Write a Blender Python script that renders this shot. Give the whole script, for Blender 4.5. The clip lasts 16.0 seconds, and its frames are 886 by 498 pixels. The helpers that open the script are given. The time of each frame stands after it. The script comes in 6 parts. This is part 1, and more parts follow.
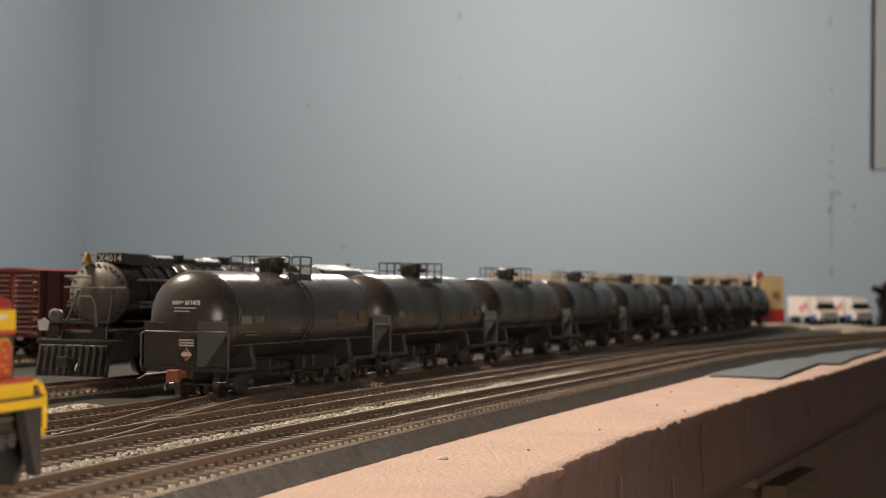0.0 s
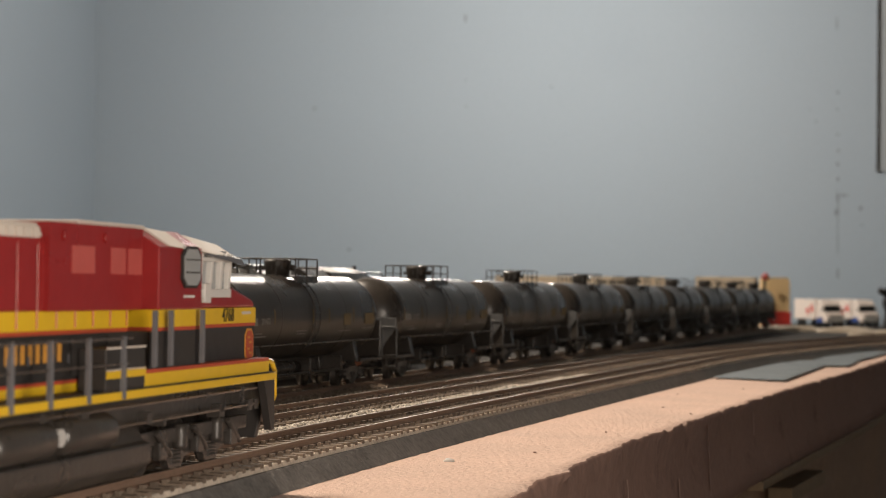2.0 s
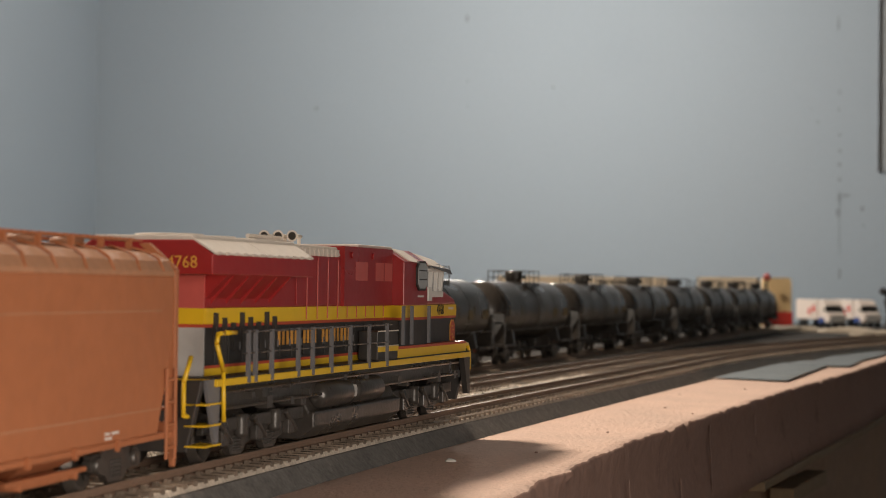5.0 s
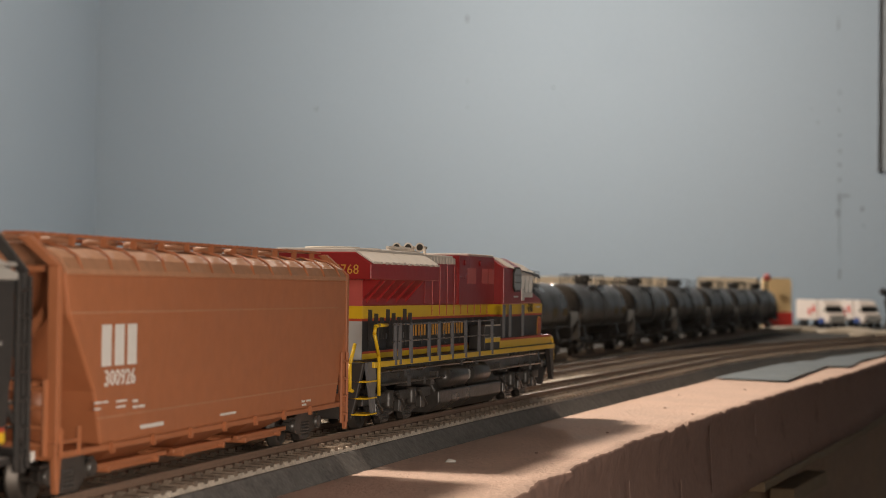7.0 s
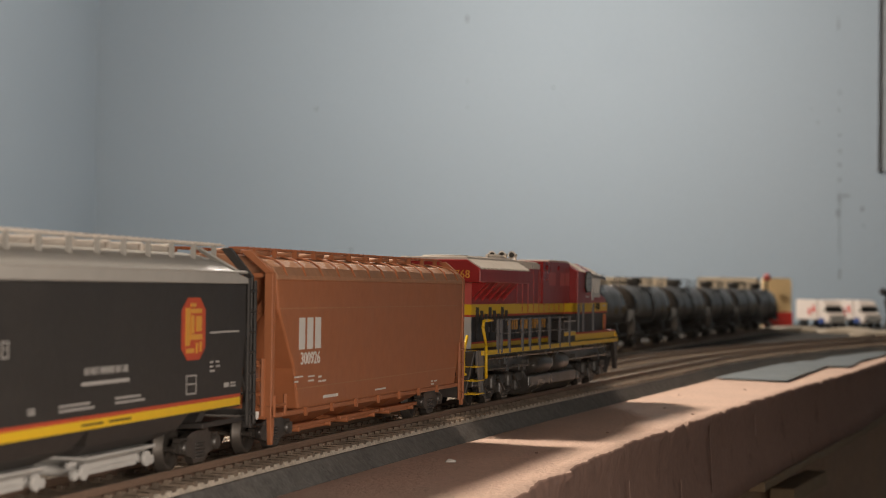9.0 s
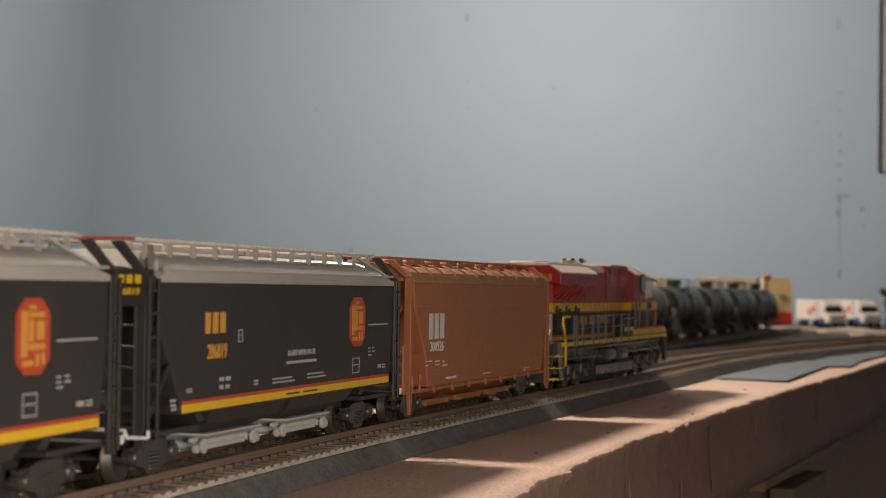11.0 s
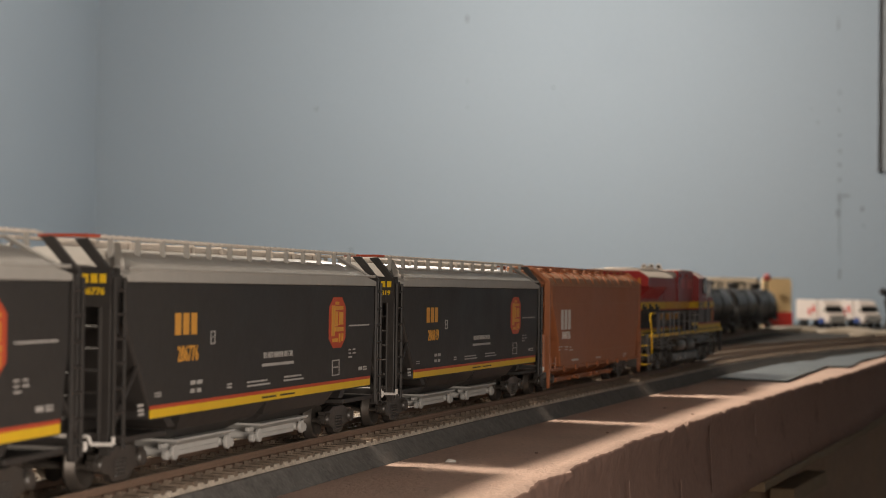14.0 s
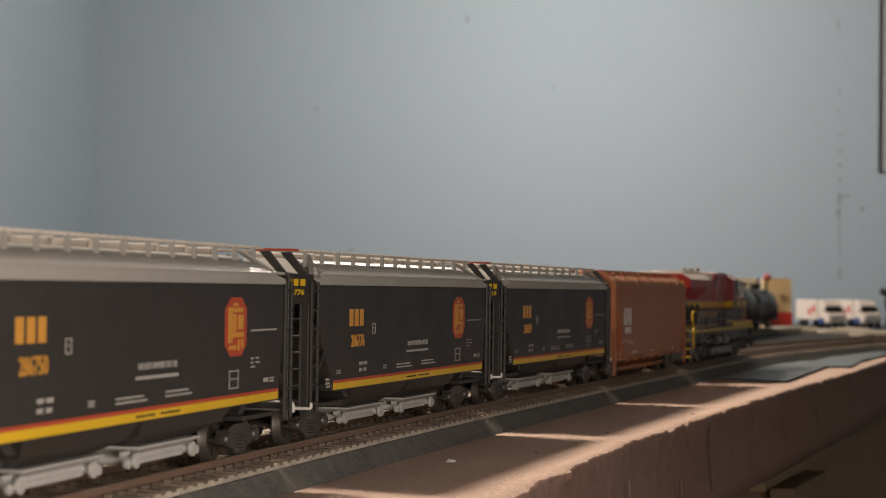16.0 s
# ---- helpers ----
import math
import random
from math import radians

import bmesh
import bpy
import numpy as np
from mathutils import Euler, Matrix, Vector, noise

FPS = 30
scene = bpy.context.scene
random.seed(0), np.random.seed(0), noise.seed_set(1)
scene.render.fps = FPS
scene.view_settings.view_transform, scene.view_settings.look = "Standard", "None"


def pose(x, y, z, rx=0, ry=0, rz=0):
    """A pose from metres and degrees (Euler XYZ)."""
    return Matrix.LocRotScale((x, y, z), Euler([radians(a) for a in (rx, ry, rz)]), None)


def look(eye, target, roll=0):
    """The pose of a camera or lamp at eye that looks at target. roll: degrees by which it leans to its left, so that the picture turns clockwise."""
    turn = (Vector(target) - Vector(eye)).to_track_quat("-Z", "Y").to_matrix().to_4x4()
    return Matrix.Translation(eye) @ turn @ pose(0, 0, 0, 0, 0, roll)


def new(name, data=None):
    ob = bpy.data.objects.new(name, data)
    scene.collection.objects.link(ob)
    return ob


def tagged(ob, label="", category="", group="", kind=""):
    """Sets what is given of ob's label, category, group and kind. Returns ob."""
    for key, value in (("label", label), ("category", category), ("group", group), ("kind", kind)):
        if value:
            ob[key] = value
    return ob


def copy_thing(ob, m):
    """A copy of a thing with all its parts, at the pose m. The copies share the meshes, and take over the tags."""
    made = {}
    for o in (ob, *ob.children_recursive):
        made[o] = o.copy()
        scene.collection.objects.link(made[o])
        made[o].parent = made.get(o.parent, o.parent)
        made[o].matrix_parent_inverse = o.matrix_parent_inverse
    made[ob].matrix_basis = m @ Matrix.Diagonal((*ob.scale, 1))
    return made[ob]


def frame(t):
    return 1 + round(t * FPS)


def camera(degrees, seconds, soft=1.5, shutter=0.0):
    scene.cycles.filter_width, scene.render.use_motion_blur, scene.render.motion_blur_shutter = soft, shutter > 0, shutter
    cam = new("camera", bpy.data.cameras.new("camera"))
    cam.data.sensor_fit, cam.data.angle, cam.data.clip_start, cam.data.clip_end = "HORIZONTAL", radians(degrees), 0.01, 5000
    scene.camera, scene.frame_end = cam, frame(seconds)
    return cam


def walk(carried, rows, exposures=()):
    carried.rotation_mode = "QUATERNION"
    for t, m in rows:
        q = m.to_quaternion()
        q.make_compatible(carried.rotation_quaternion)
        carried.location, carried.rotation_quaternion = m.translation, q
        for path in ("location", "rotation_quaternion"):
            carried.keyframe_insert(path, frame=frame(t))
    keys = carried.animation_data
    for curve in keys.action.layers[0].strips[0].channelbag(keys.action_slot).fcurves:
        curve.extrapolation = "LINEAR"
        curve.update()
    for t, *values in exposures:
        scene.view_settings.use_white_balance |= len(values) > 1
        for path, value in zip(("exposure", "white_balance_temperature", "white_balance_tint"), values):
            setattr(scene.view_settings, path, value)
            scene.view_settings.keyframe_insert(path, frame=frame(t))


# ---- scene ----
# ---- camera ----
# z = 1.0 is the top of the rails of the main line; the room's floor is z = 0
RAIL = 1.0
cam = camera(26.07, 16.0, soft=0.9)
cam.data.dof.use_dof = True
cam.data.dof.focus_distance = 0.58
cam.data.dof.aperture_fstop = 40.0


def eye(yaw, pitch):
    """The camera's pose: yaw and pitch in degrees, a slight lean of 0.7 degrees."""
    return pose(0, 0, RAIL + 0.0414) @ pose(0, 0, 0, 90 + pitch, 0, yaw) @ pose(0, 0, 0, 0, 0, 0.70)


walk(cam, [(0.0, eye(-0.237, 1.131)), (0.5, eye(-0.186, 1.148)), (1.0, eye(-0.135, 1.174)), (1.5, eye(-0.085, 1.199)),
           (2.0, eye(-0.051, 1.199)), (2.5, eye(-0.02, 1.199)), (3.0, eye(-0.012, 1.182)), (3.5, eye(0, 1.165)),
           (4.0, eye(0, 1.174)), (5.0, eye(0, 1.205)), (6.5, eye(0, 1.216)), (16.0, eye(0, 1.216))])

# ---- light ----
world = bpy.data.worlds.new("world")
world.use_nodes = True
scene.world = world
wn = world.node_tree.nodes
wn["Background"].inputs[0].default_value = (0.9, 0.95, 1.0, 1)
wn["Background"].inputs[1].default_value = 0.05
scene.view_settings.exposure = 0.0
ROOM = 16.3          # the room and the straight tracks are turned by this much from the y axis


def room(u, v, z=0.0):
    """A place in the room: u across, v along the room, to the world."""
    a = radians(ROOM)
    return Vector((u * math.cos(a) + v * math.sin(a), -u * math.sin(a) + v * math.cos(a), z))


def area(name, u, v, z, size, watts, colour):
    data = bpy.data.lights.new(name, "AREA")
    data.shape, data.size, data.energy, data.color = "DISK", size, watts, colour
    ob = new(name, data)
    ob.matrix_world = Matrix.Translation(room(u, v, z))
    return ob


LAMPS = ((-1.08, 0.70),)
area("ceiling_bulb", *LAMPS[0], 2.22, 0.28, 38, (1.0, 0.845, 0.68))
# the bare bulb hanging near the far wall
bulb = bpy.data.lights.new("pendant_bulb", "POINT")
bulb.shadow_soft_size, bulb.energy, bulb.color = 0.05, 27.5, (1.0, 0.89, 0.78)
pendant_bulb = new("pendant_bulb", bulb)
PENDANT = (-0.82, 2.92, 1.63)
pendant_bulb.location = room(*PENDANT)
# unseen fill light added just right of the camera, brightening the train's near side
fill = bpy.data.lights.new("fill_lamp", "AREA")
fill.shape, fill.size, fill.energy, fill.color = "DISK", 0.22, 1.4, (1.0, 0.86, 0.73)
fill_lamp = new("fill_lamp", fill)
fill_lamp.matrix_world = look((0.17, 0.06, 1.045), (-0.08, 0.42, 1.03))

# ---- helpers for meshes ----
V = Vector


def face(bm, pts, smooth=False):
    f = bm.faces.new([bm.verts.new(p) for p in pts])
    f.smooth = smooth
    return f


def box(bm, x0, x1, y0, y1, z0, z1):
    v = [bm.verts.new((x, y, z)) for x in (x0, x1) for y in (y0, y1) for z in (z0, z1)]
    for q in ((0, 1, 3, 2), (4, 6, 7, 5), (0, 4, 5, 1), (2, 3, 7, 6), (0, 2, 6, 4), (1, 5, 7, 3)):
        bm.faces.new([v[i] for i in q])
    return bm


def loft(bm, rings, close=True, caps=True, smooth=False):
    """Skin a row of rings with equal counts of points."""
    rs = [[bm.verts.new(p) for p in r] for r in rings]
    n = len(rs[0])
    for a, b in zip(rs, rs[1:]):
        for i in range(n if close else n - 1):
            j = (i + 1) % n
            f = bm.faces.new((a[i], a[j], b[j], b[i]))
            f.smooth = smooth
    if caps and close:
        bm.faces.new(list(reversed(rs[0])))
        bm.faces.new(rs[-1])
    return bm


def prism(bm, pts, lo, hi, axis="y"):
    """A polygon drawn in the two other axes, pushed along one axis from lo to hi."""
    def at(a, b, c):
        return {"x": (c, a, b), "y": (a, c, b), "z": (a, b, c)}[axis]
    return loft(bm, [[at(a, b, lo) for a, b in pts], [at(a, b, hi) for a, b in pts]])


def ring(c, d, r, n, up=None):
    d = V(d).normalized()
    a = d.orthogonal().normalized() if up is None else V(up)
    b = d.cross(a)
    return [V(c) + r * (math.cos(2 * math.pi * i / n) * a + math.sin(2 * math.pi * i / n) * b) for i in range(n)]


def rod(bm, a, b, r, n=8, r2=None):
    d = V(b) - V(a)
    up = d.normalized().orthogonal().normalized()
    loft(bm, [ring(a, d, r, n, up), ring(b, d, r if r2 is None else r2, n, up)], smooth=n > 6)
    return bm


def tube(bm, pts, r, n=6):
    for a, b in zip(pts, pts[1:]):
        rod(bm, a, b, r, n)
    return bm


def lathe(bm, prof, c=(0, 0, 0), axis="x", n=24, smooth=True):
    """prof: (along, radius) pairs about an axis through c."""
    rings = []
    for t, r in prof:
        pts = []
        for i in range(n):
            a = 2 * math.pi * i / n
            p = {"x": (t, r * math.cos(a), r * math.sin(a)), "y": (r * math.cos(a), t, r * math.sin(a)), "z": (r * math.cos(a), r * math.sin(a), t)}[axis]
            pts.append(V(c) + V(p))
        rings.append(pts)
    return loft(bm, rings, smooth=smooth)


def make(name, bm, material, bevel=0.0):
    bm.normal_update()
    bmesh.ops.recalc_face_normals(bm, faces=bm.faces)
    me = bpy.data.meshes.new(name)
    bm.to_mesh(me)
    bm.free()
    me.materials.append(material)
    ob = new(name, me)
    if bevel:
        mod = ob.modifiers.new("bevel", "BEVEL")
        mod.width, mod.segments, mod.limit_method = bevel, 2, "ANGLE"
        mod.angle_limit = radians(40)
    return ob


def part(name, bm, material, parent, label="", bevel=0.0, at=None):
    ob = make(name, bm, material, bevel)
    ob.parent = parent
    if at is not None:
        ob.matrix_basis = at
    if label:
        ob["label"] = label
    return ob


def empty(name, m=None):
    ob = new(name)
    ob.empty_display_size = 0.02
    if m is not None:
        ob.matrix_basis = m
    return ob


def words(text, size, material, parent, m, name="lettering", depth=0.00008, bold=0.0, wide=1.0):
    """Raised lettering in the built-in font, as a mesh; drawn in the xy plane of m, centred."""
    cu = bpy.data.curves.new(name, "FONT")
    cu.body, cu.size, cu.extrude, cu.align_x, cu.align_y, cu.offset = text, size, depth, "CENTER", "CENTER", bold
    cu.resolution_u = 2
    ob = bpy.data.objects.new(name, cu)
    me = bpy.data.meshes.new_from_object(ob)
    bpy.data.objects.remove(ob)
    me.transform(Matrix.Diagonal((wide, 1, 1, 1)))
    me.materials.clear()
    me.materials.append(material)
    t = new(name, me)
    t.parent = parent
    t.matrix_basis = m
    return t


# ---- materials ----
def mat(name, colour, rough=0.6, metal=0.0, vary=0.12, grain=120.0, bump=0.15, big=9.0, stain=None, stain_at=0.62, spec=0.5, random_part=0.0, detail=4.0, island=0.0):
    """Paint, plastic, wood or stone: base colour varied at two scales, uneven gloss, fine relief."""
    m = bpy.data.materials.new(name)
    m.use_nodes = True
    nt = m.node_tree
    n, l = nt.nodes, nt.links
    b = n["Principled BSDF"]
    b.inputs["Roughness"].default_value, b.inputs["Metallic"].default_value = rough, metal
    b.inputs["Specular IOR Level"].default_value = spec
    co = n.new("ShaderNodeTexCoord")
    fine, wide = n.new("ShaderNodeTexNoise"), n.new("ShaderNodeTexNoise")
    fine.inputs["Scale"].default_value, fine.inputs["Detail"].default_value = grain, detail
    wide.inputs["Scale"].default_value, wide.inputs["Detail"].default_value = big, 5
    for x in (fine, wide):
        l.new(co.outputs["Object"], x.inputs["Vector"])
    mixed = n.new("ShaderNodeMath")
    mixed.operation = "ADD"
    l.new(fine.outputs[0], mixed.inputs[0])
    l.new(wide.outputs[0], mixed.inputs[1])
    ramp = n.new("ShaderNodeMapRange")
    ramp.inputs[1].default_value, ramp.inputs[2].default_value = 0.6, 1.4
    ramp.inputs[3].default_value, ramp.inputs[4].default_value = 1 - vary, 1 + vary
    l.new(mixed.outputs[0], ramp.inputs[0])
    tone = n.new("ShaderNodeVectorMath")
    tone.operation = "SCALE"
    tone.inputs[0].default_value = colour
    l.new(ramp.outputs[0], tone.inputs["Scale"])
    last = tone.outputs[0]
    if random_part:
        info = n.new("ShaderNodeObjectInfo")
        rr = n.new("ShaderNodeMapRange")
        rr.inputs[3].default_value, rr.inputs[4].default_value = 1 - random_part, 1 + random_part
        l.new(info.outputs["Random"], rr.inputs[0])
        t2 = n.new("ShaderNodeVectorMath")
        t2.operation = "SCALE"
        l.new(last, t2.inputs[0])
        l.new(rr.outputs[0], t2.inputs["Scale"])
        last = t2.outputs[0]
    if island:
        geo = n.new("ShaderNodeNewGeometry")
        ir = n.new("ShaderNodeMapRange")
        ir.inputs[3].default_value, ir.inputs[4].default_value = 1 - island, 1 + island
        l.new(geo.outputs["Random Per Island"], ir.inputs[0])
        t3 = n.new("ShaderNodeVectorMath")
        t3.operation = "SCALE"
        l.new(last, t3.inputs[0])
        l.new(ir.outputs[0], t3.inputs["Scale"])
        last = t3.outputs[0]
    if stain:
        sn = n.new("ShaderNodeTexNoise")
        sn.inputs["Scale"].default_value, sn.inputs["Detail"].default_value, sn.inputs["Roughness"].default_value = big * 3.1, 8, 0.7
        l.new(co.outputs["Object"], sn.inputs["Vector"])
        sr = n.new("ShaderNodeMapRange")
        sr.inputs[1].default_value, sr.inputs[2].default_value = stain_at, stain_at + 0.16
        l.new(sn.outputs[0], sr.inputs[0])
        mx = n.new("ShaderNodeMix")
        mx.data_type = "RGBA"
        l.new(sr.outputs[0], mx.inputs["Factor"])
        l.new(last, mx.inputs["A"])
        mx.inputs["B"].default_value = (*stain, 1)
        last = mx.outputs["Result"]
    l.new(last, b.inputs["Base Color"])
    rg = n.new("ShaderNodeMapRange")
    rg.inputs[1].default_value, rg.inputs[2].default_value = 0.3, 0.7
    rg.inputs[3].default_value, rg.inputs[4].default_value = max(0.03, rough - 0.09), min(1, rough + 0.09)
    l.new(wide.outputs[0], rg.inputs[0])
    l.new(rg.outputs[0], b.inputs["Roughness"])
    if bump:
        bp = n.new("ShaderNodeBump")
        bp.inputs["Strength"].default_value, bp.inputs["Distance"].default_value = bump, 0.4 / grain
        l.new(fine.outputs[0], bp.inputs["Height"])
        l.new(bp.outputs[0], b.inputs["Normal"])
    return m


WALL = mat("blue_wall_paint", (0.316, 0.386, 0.455), 0.75, vary=0.05, grain=260, bump=0.12, big=2.2)
CEIL = mat("grey_ceiling", (0.45, 0.44, 0.42), 0.9, vary=0.04, grain=90, bump=0.3, big=1.5)
FLOOR = mat("brown_floor", (0.32, 0.22, 0.145), 0.6, vary=0.2, grain=30, big=2)
FOAM = mat("pink_foam", (0.65, 0.475, 0.395), 0.92, vary=0.13, grain=520, bump=1.0, big=26, stain=(0.54, 0.36, 0.285), stain_at=0.64, spec=0.2)
# darker copy of the foam: the cut face's shade is put into this colour
FOAM_SHADED = mat("shaded_cut_foam", (0.30, 0.190, 0.155), 0.95, vary=0.14, grain=300, bump=0.3, big=14, stain=(0.17, 0.105, 0.085), stain_at=0.58, spec=0.2)
CORK = mat("roadbed", (0.165, 0.16, 0.153), 0.9, vary=0.42, grain=800, bump=1.0, big=170, stain=(0.46, 0.43, 0.39), stain_at=0.63, spec=0.25)
GROUND = mat("grey_ground", (0.045, 0.041, 0.037), 0.95, vary=0.35, grain=900, bump=0.8, big=25, stain=(0.34, 0.31, 0.27), stain_at=0.66, spec=0.2)
BALLAST = mat("pale_ballast", (0.54, 0.475, 0.40), 0.95, vary=0.5, grain=1100, bump=0.9, big=60, spec=0.2)
STONE = mat("ballast_stone", (0.60, 0.54, 0.47), 0.9, vary=0.2, grain=1500, bump=0.4, big=80, spec=0.25, island=0.45)
TIE = mat("tie_plastic", (0.20, 0.155, 0.118), 0.8, vary=0.2, grain=900, bump=0.3, big=60, random_part=0.25)
RAILM = mat("rail_brown", (0.20, 0.132, 0.095), 0.55, vary=0.2, grain=700, bump=0.2, big=20)
RAILTOP = mat("rail_top", (0.26, 0.215, 0.17), 0.55, metal=0.6, vary=0.12, grain=900, bump=0.05, big=30)
WOOD = mat("pale_wood", (0.23, 0.165, 0.10), 0.8, vary=0.25, grain=260, bump=0.3, big=20)
DARKWOOD = mat("brown_wood", (0.32, 0.205, 0.13), 0.75, vary=0.25, grain=120, big=8)
def fibrous(m):
    """Adds long torn fibres and scratches to a foam's relief and colour."""
    nt = m.node_tree
    n, l = nt.nodes, nt.links
    b = n["Principled BSDF"]
    co = n.new("ShaderNodeTexCoord")
    mp = n.new("ShaderNodeMapping")
    mp.inputs["Scale"].default_value = (420, 90, 200)
    mp.inputs["Rotation"].default_value = (0, 0, 1.1)
    tx = n.new("ShaderNodeTexNoise")
    tx.inputs["Scale"].default_value, tx.inputs["Detail"].default_value, tx.inputs["Distortion"].default_value = 1.0, 6, 1.2
    l.new(co.outputs["Object"], mp.inputs["Vector"])
    l.new(mp.outputs[0], tx.inputs["Vector"])
    bp = n.new("ShaderNodeBump")
    bp.inputs["Strength"].default_value, bp.inputs["Distance"].default_value = 0.45, 0.0008
    l.new(tx.outputs[0], bp.inputs["Height"])
    l.new(b.inputs["Normal"].links[0].from_socket, bp.inputs["Normal"])
    l.new(bp.outputs[0], b.inputs["Normal"])
    rg = n.new("ShaderNodeMapRange")
    rg.inputs[1].default_value, rg.inputs[2].default_value, rg.inputs[3].default_value, rg.inputs[4].default_value = 0.22, 0.42, 0.84, 1.02
    l.new(tx.outputs[0], rg.inputs[0])
    sc = n.new("ShaderNodeVectorMath")
    sc.operation = "SCALE"
    l.new(b.inputs["Base Color"].links[0].from_socket, sc.inputs[0])
    l.new(rg.outputs[0], sc.inputs["Scale"])
    l.new(sc.outputs[0], b.inputs["Base Color"])


fibrous(FOAM)
CARD = mat("grey_card", (0.14, 0.165, 0.18), 0.55, vary=0.10, grain=180, bump=0.1, big=25, stain=(0.08, 0.10, 0.115), stain_at=0.6)

# ---- the main line's way ----
_S = np.arange(-0.9, 3.6, 0.005)
_HEAD = np.interp(_S, (-0.9, -0.4, -0.3, -0.2, -0.1, 0.0, 0.1, 0.2, 0.3, 0.45, 0.6, 0.7, 0.8, 0.9, 1.0, 1.3, 1.6, 2.2, 3.6),
                  (3.0, 9.3, 11.2, 12.8, 14.2, 15.4, 16.3, 16.9, 17.3, 17.4, 17.2, 17.6, 19.5, 22.5, 24.5, 26.0, 29.0, 40.0, 75.0))
_HEAD = np.convolve(np.pad(_HEAD, 8, mode="edge"), np.ones(17) / 17, "valid")
_X, _Y = np.cumsum(np.sin(np.radians(_HEAD))) * 0.005, np.cumsum(np.cos(np.radians(_HEAD))) * 0.005
_X += -0.0434 - np.interp(0, _S, _X)
_Y += 0.5310 - np.interp(0, _S, _Y)


def main(s, lat=0.0, z=0.0):
    """A place on the main line: s along it, lat to its right, z over the rails; and its heading in degrees."""
    h = float(np.interp(s, _S, _HEAD))
    a = radians(h)
    return V((float(np.interp(s, _S, _X)) + lat * math.cos(a), float(np.interp(s, _S, _Y)) - lat * math.sin(a), RAIL + z)), h


def yard(d, lat=0.0, z=0.0):
    """A place on the straight yard track of the tank cars, d from the first car's near end."""
    a = radians(16.3)
    return V((-0.0937 + d * math.sin(a) + lat * math.cos(a), 0.7235 + d * math.cos(a) - lat * math.sin(a), RAIL - 0.0023 + z)), 16.3


def train_at(t):
    """How far the locomotive's nose has come along the main line."""
    return -0.1815 + 0.06465 * t - 4.9e-4 * t * t + 1.772e-5 * t ** 3


def ride(mid, half, t):
    """The pose of a car of the moving train whose middle is mid from the nose, on bogies half apart."""
    a, b = main(train_at(t) + mid - half)[0], main(train_at(t) + mid + half)[0]
    d = b - a
    c = (a + b) / 2
    return pose(c.x, c.y, c.z, 0, 0, math.degrees(math.atan2(d.y, d.x)))
# ---- the room ----
def slab(name, u0, u1, v0, v1, z0, z1, material, label, category):
    bm = bmesh.new()
    box(bm, u0, u1, v0, v1, z0, z1)
    ob = make(name, bm, material)
    ob.matrix_basis = pose(0, 0, 0, 0, 0, -ROOM)
    return tagged(ob, label, category, kind="structure")


slab("floor", -1.9, 2.1, -1.6, 3.8, -0.1, 0.0, FLOOR, "plain brown floor under the layout", "floor")
slab("ceiling", -2.0, 2.2, -1.7, 3.9, 2.30, 2.40, CEIL, "dull grey painted ceiling", "ceiling")
wall_back = slab("wall_north", -2.0, 2.2, 3.745, 3.9, 0, 2.30, WALL, "grey-blue painted wall with small dents", "wall")
slab("wall_west", -2.03, -1.877, -1.7, 3.745, 0, 2.30, WALL, "grey-blue painted side wall", "wall")
slab("wall_east", 2.0, 2.15, -1.7, 3.745, 0, 2.30, WALL, "grey-blue painted side wall", "wall")
slab("wall_south", -1.877, 2.0, -1.7, -1.5, 0, 2.30, WALL, "grey-blue painted wall", "wall")

# ---- the layout's board ----
EDGE = [(-0.35, -0.75), (-0.16, -0.20), (-0.075, 0.10), (-0.008, 0.38), (0.038, 0.553), (0.068, 0.662), (0.098, 0.753), (0.141, 0.886), (0.196, 1.049), (0.276, 1.276),
        (0.362, 1.536), (0.46, 1.80), (0.60, 2.12), (0.80, 2.50), (1.05, 2.90), (1.26, 3.18)]
_ex, _ey = np.array([e[0] for e in EDGE]), np.array([e[1] for e in EDGE])
TOP = RAIL - 0.0095


def edge_at(y):
    return float(np.interp(y, _ey, _ex))


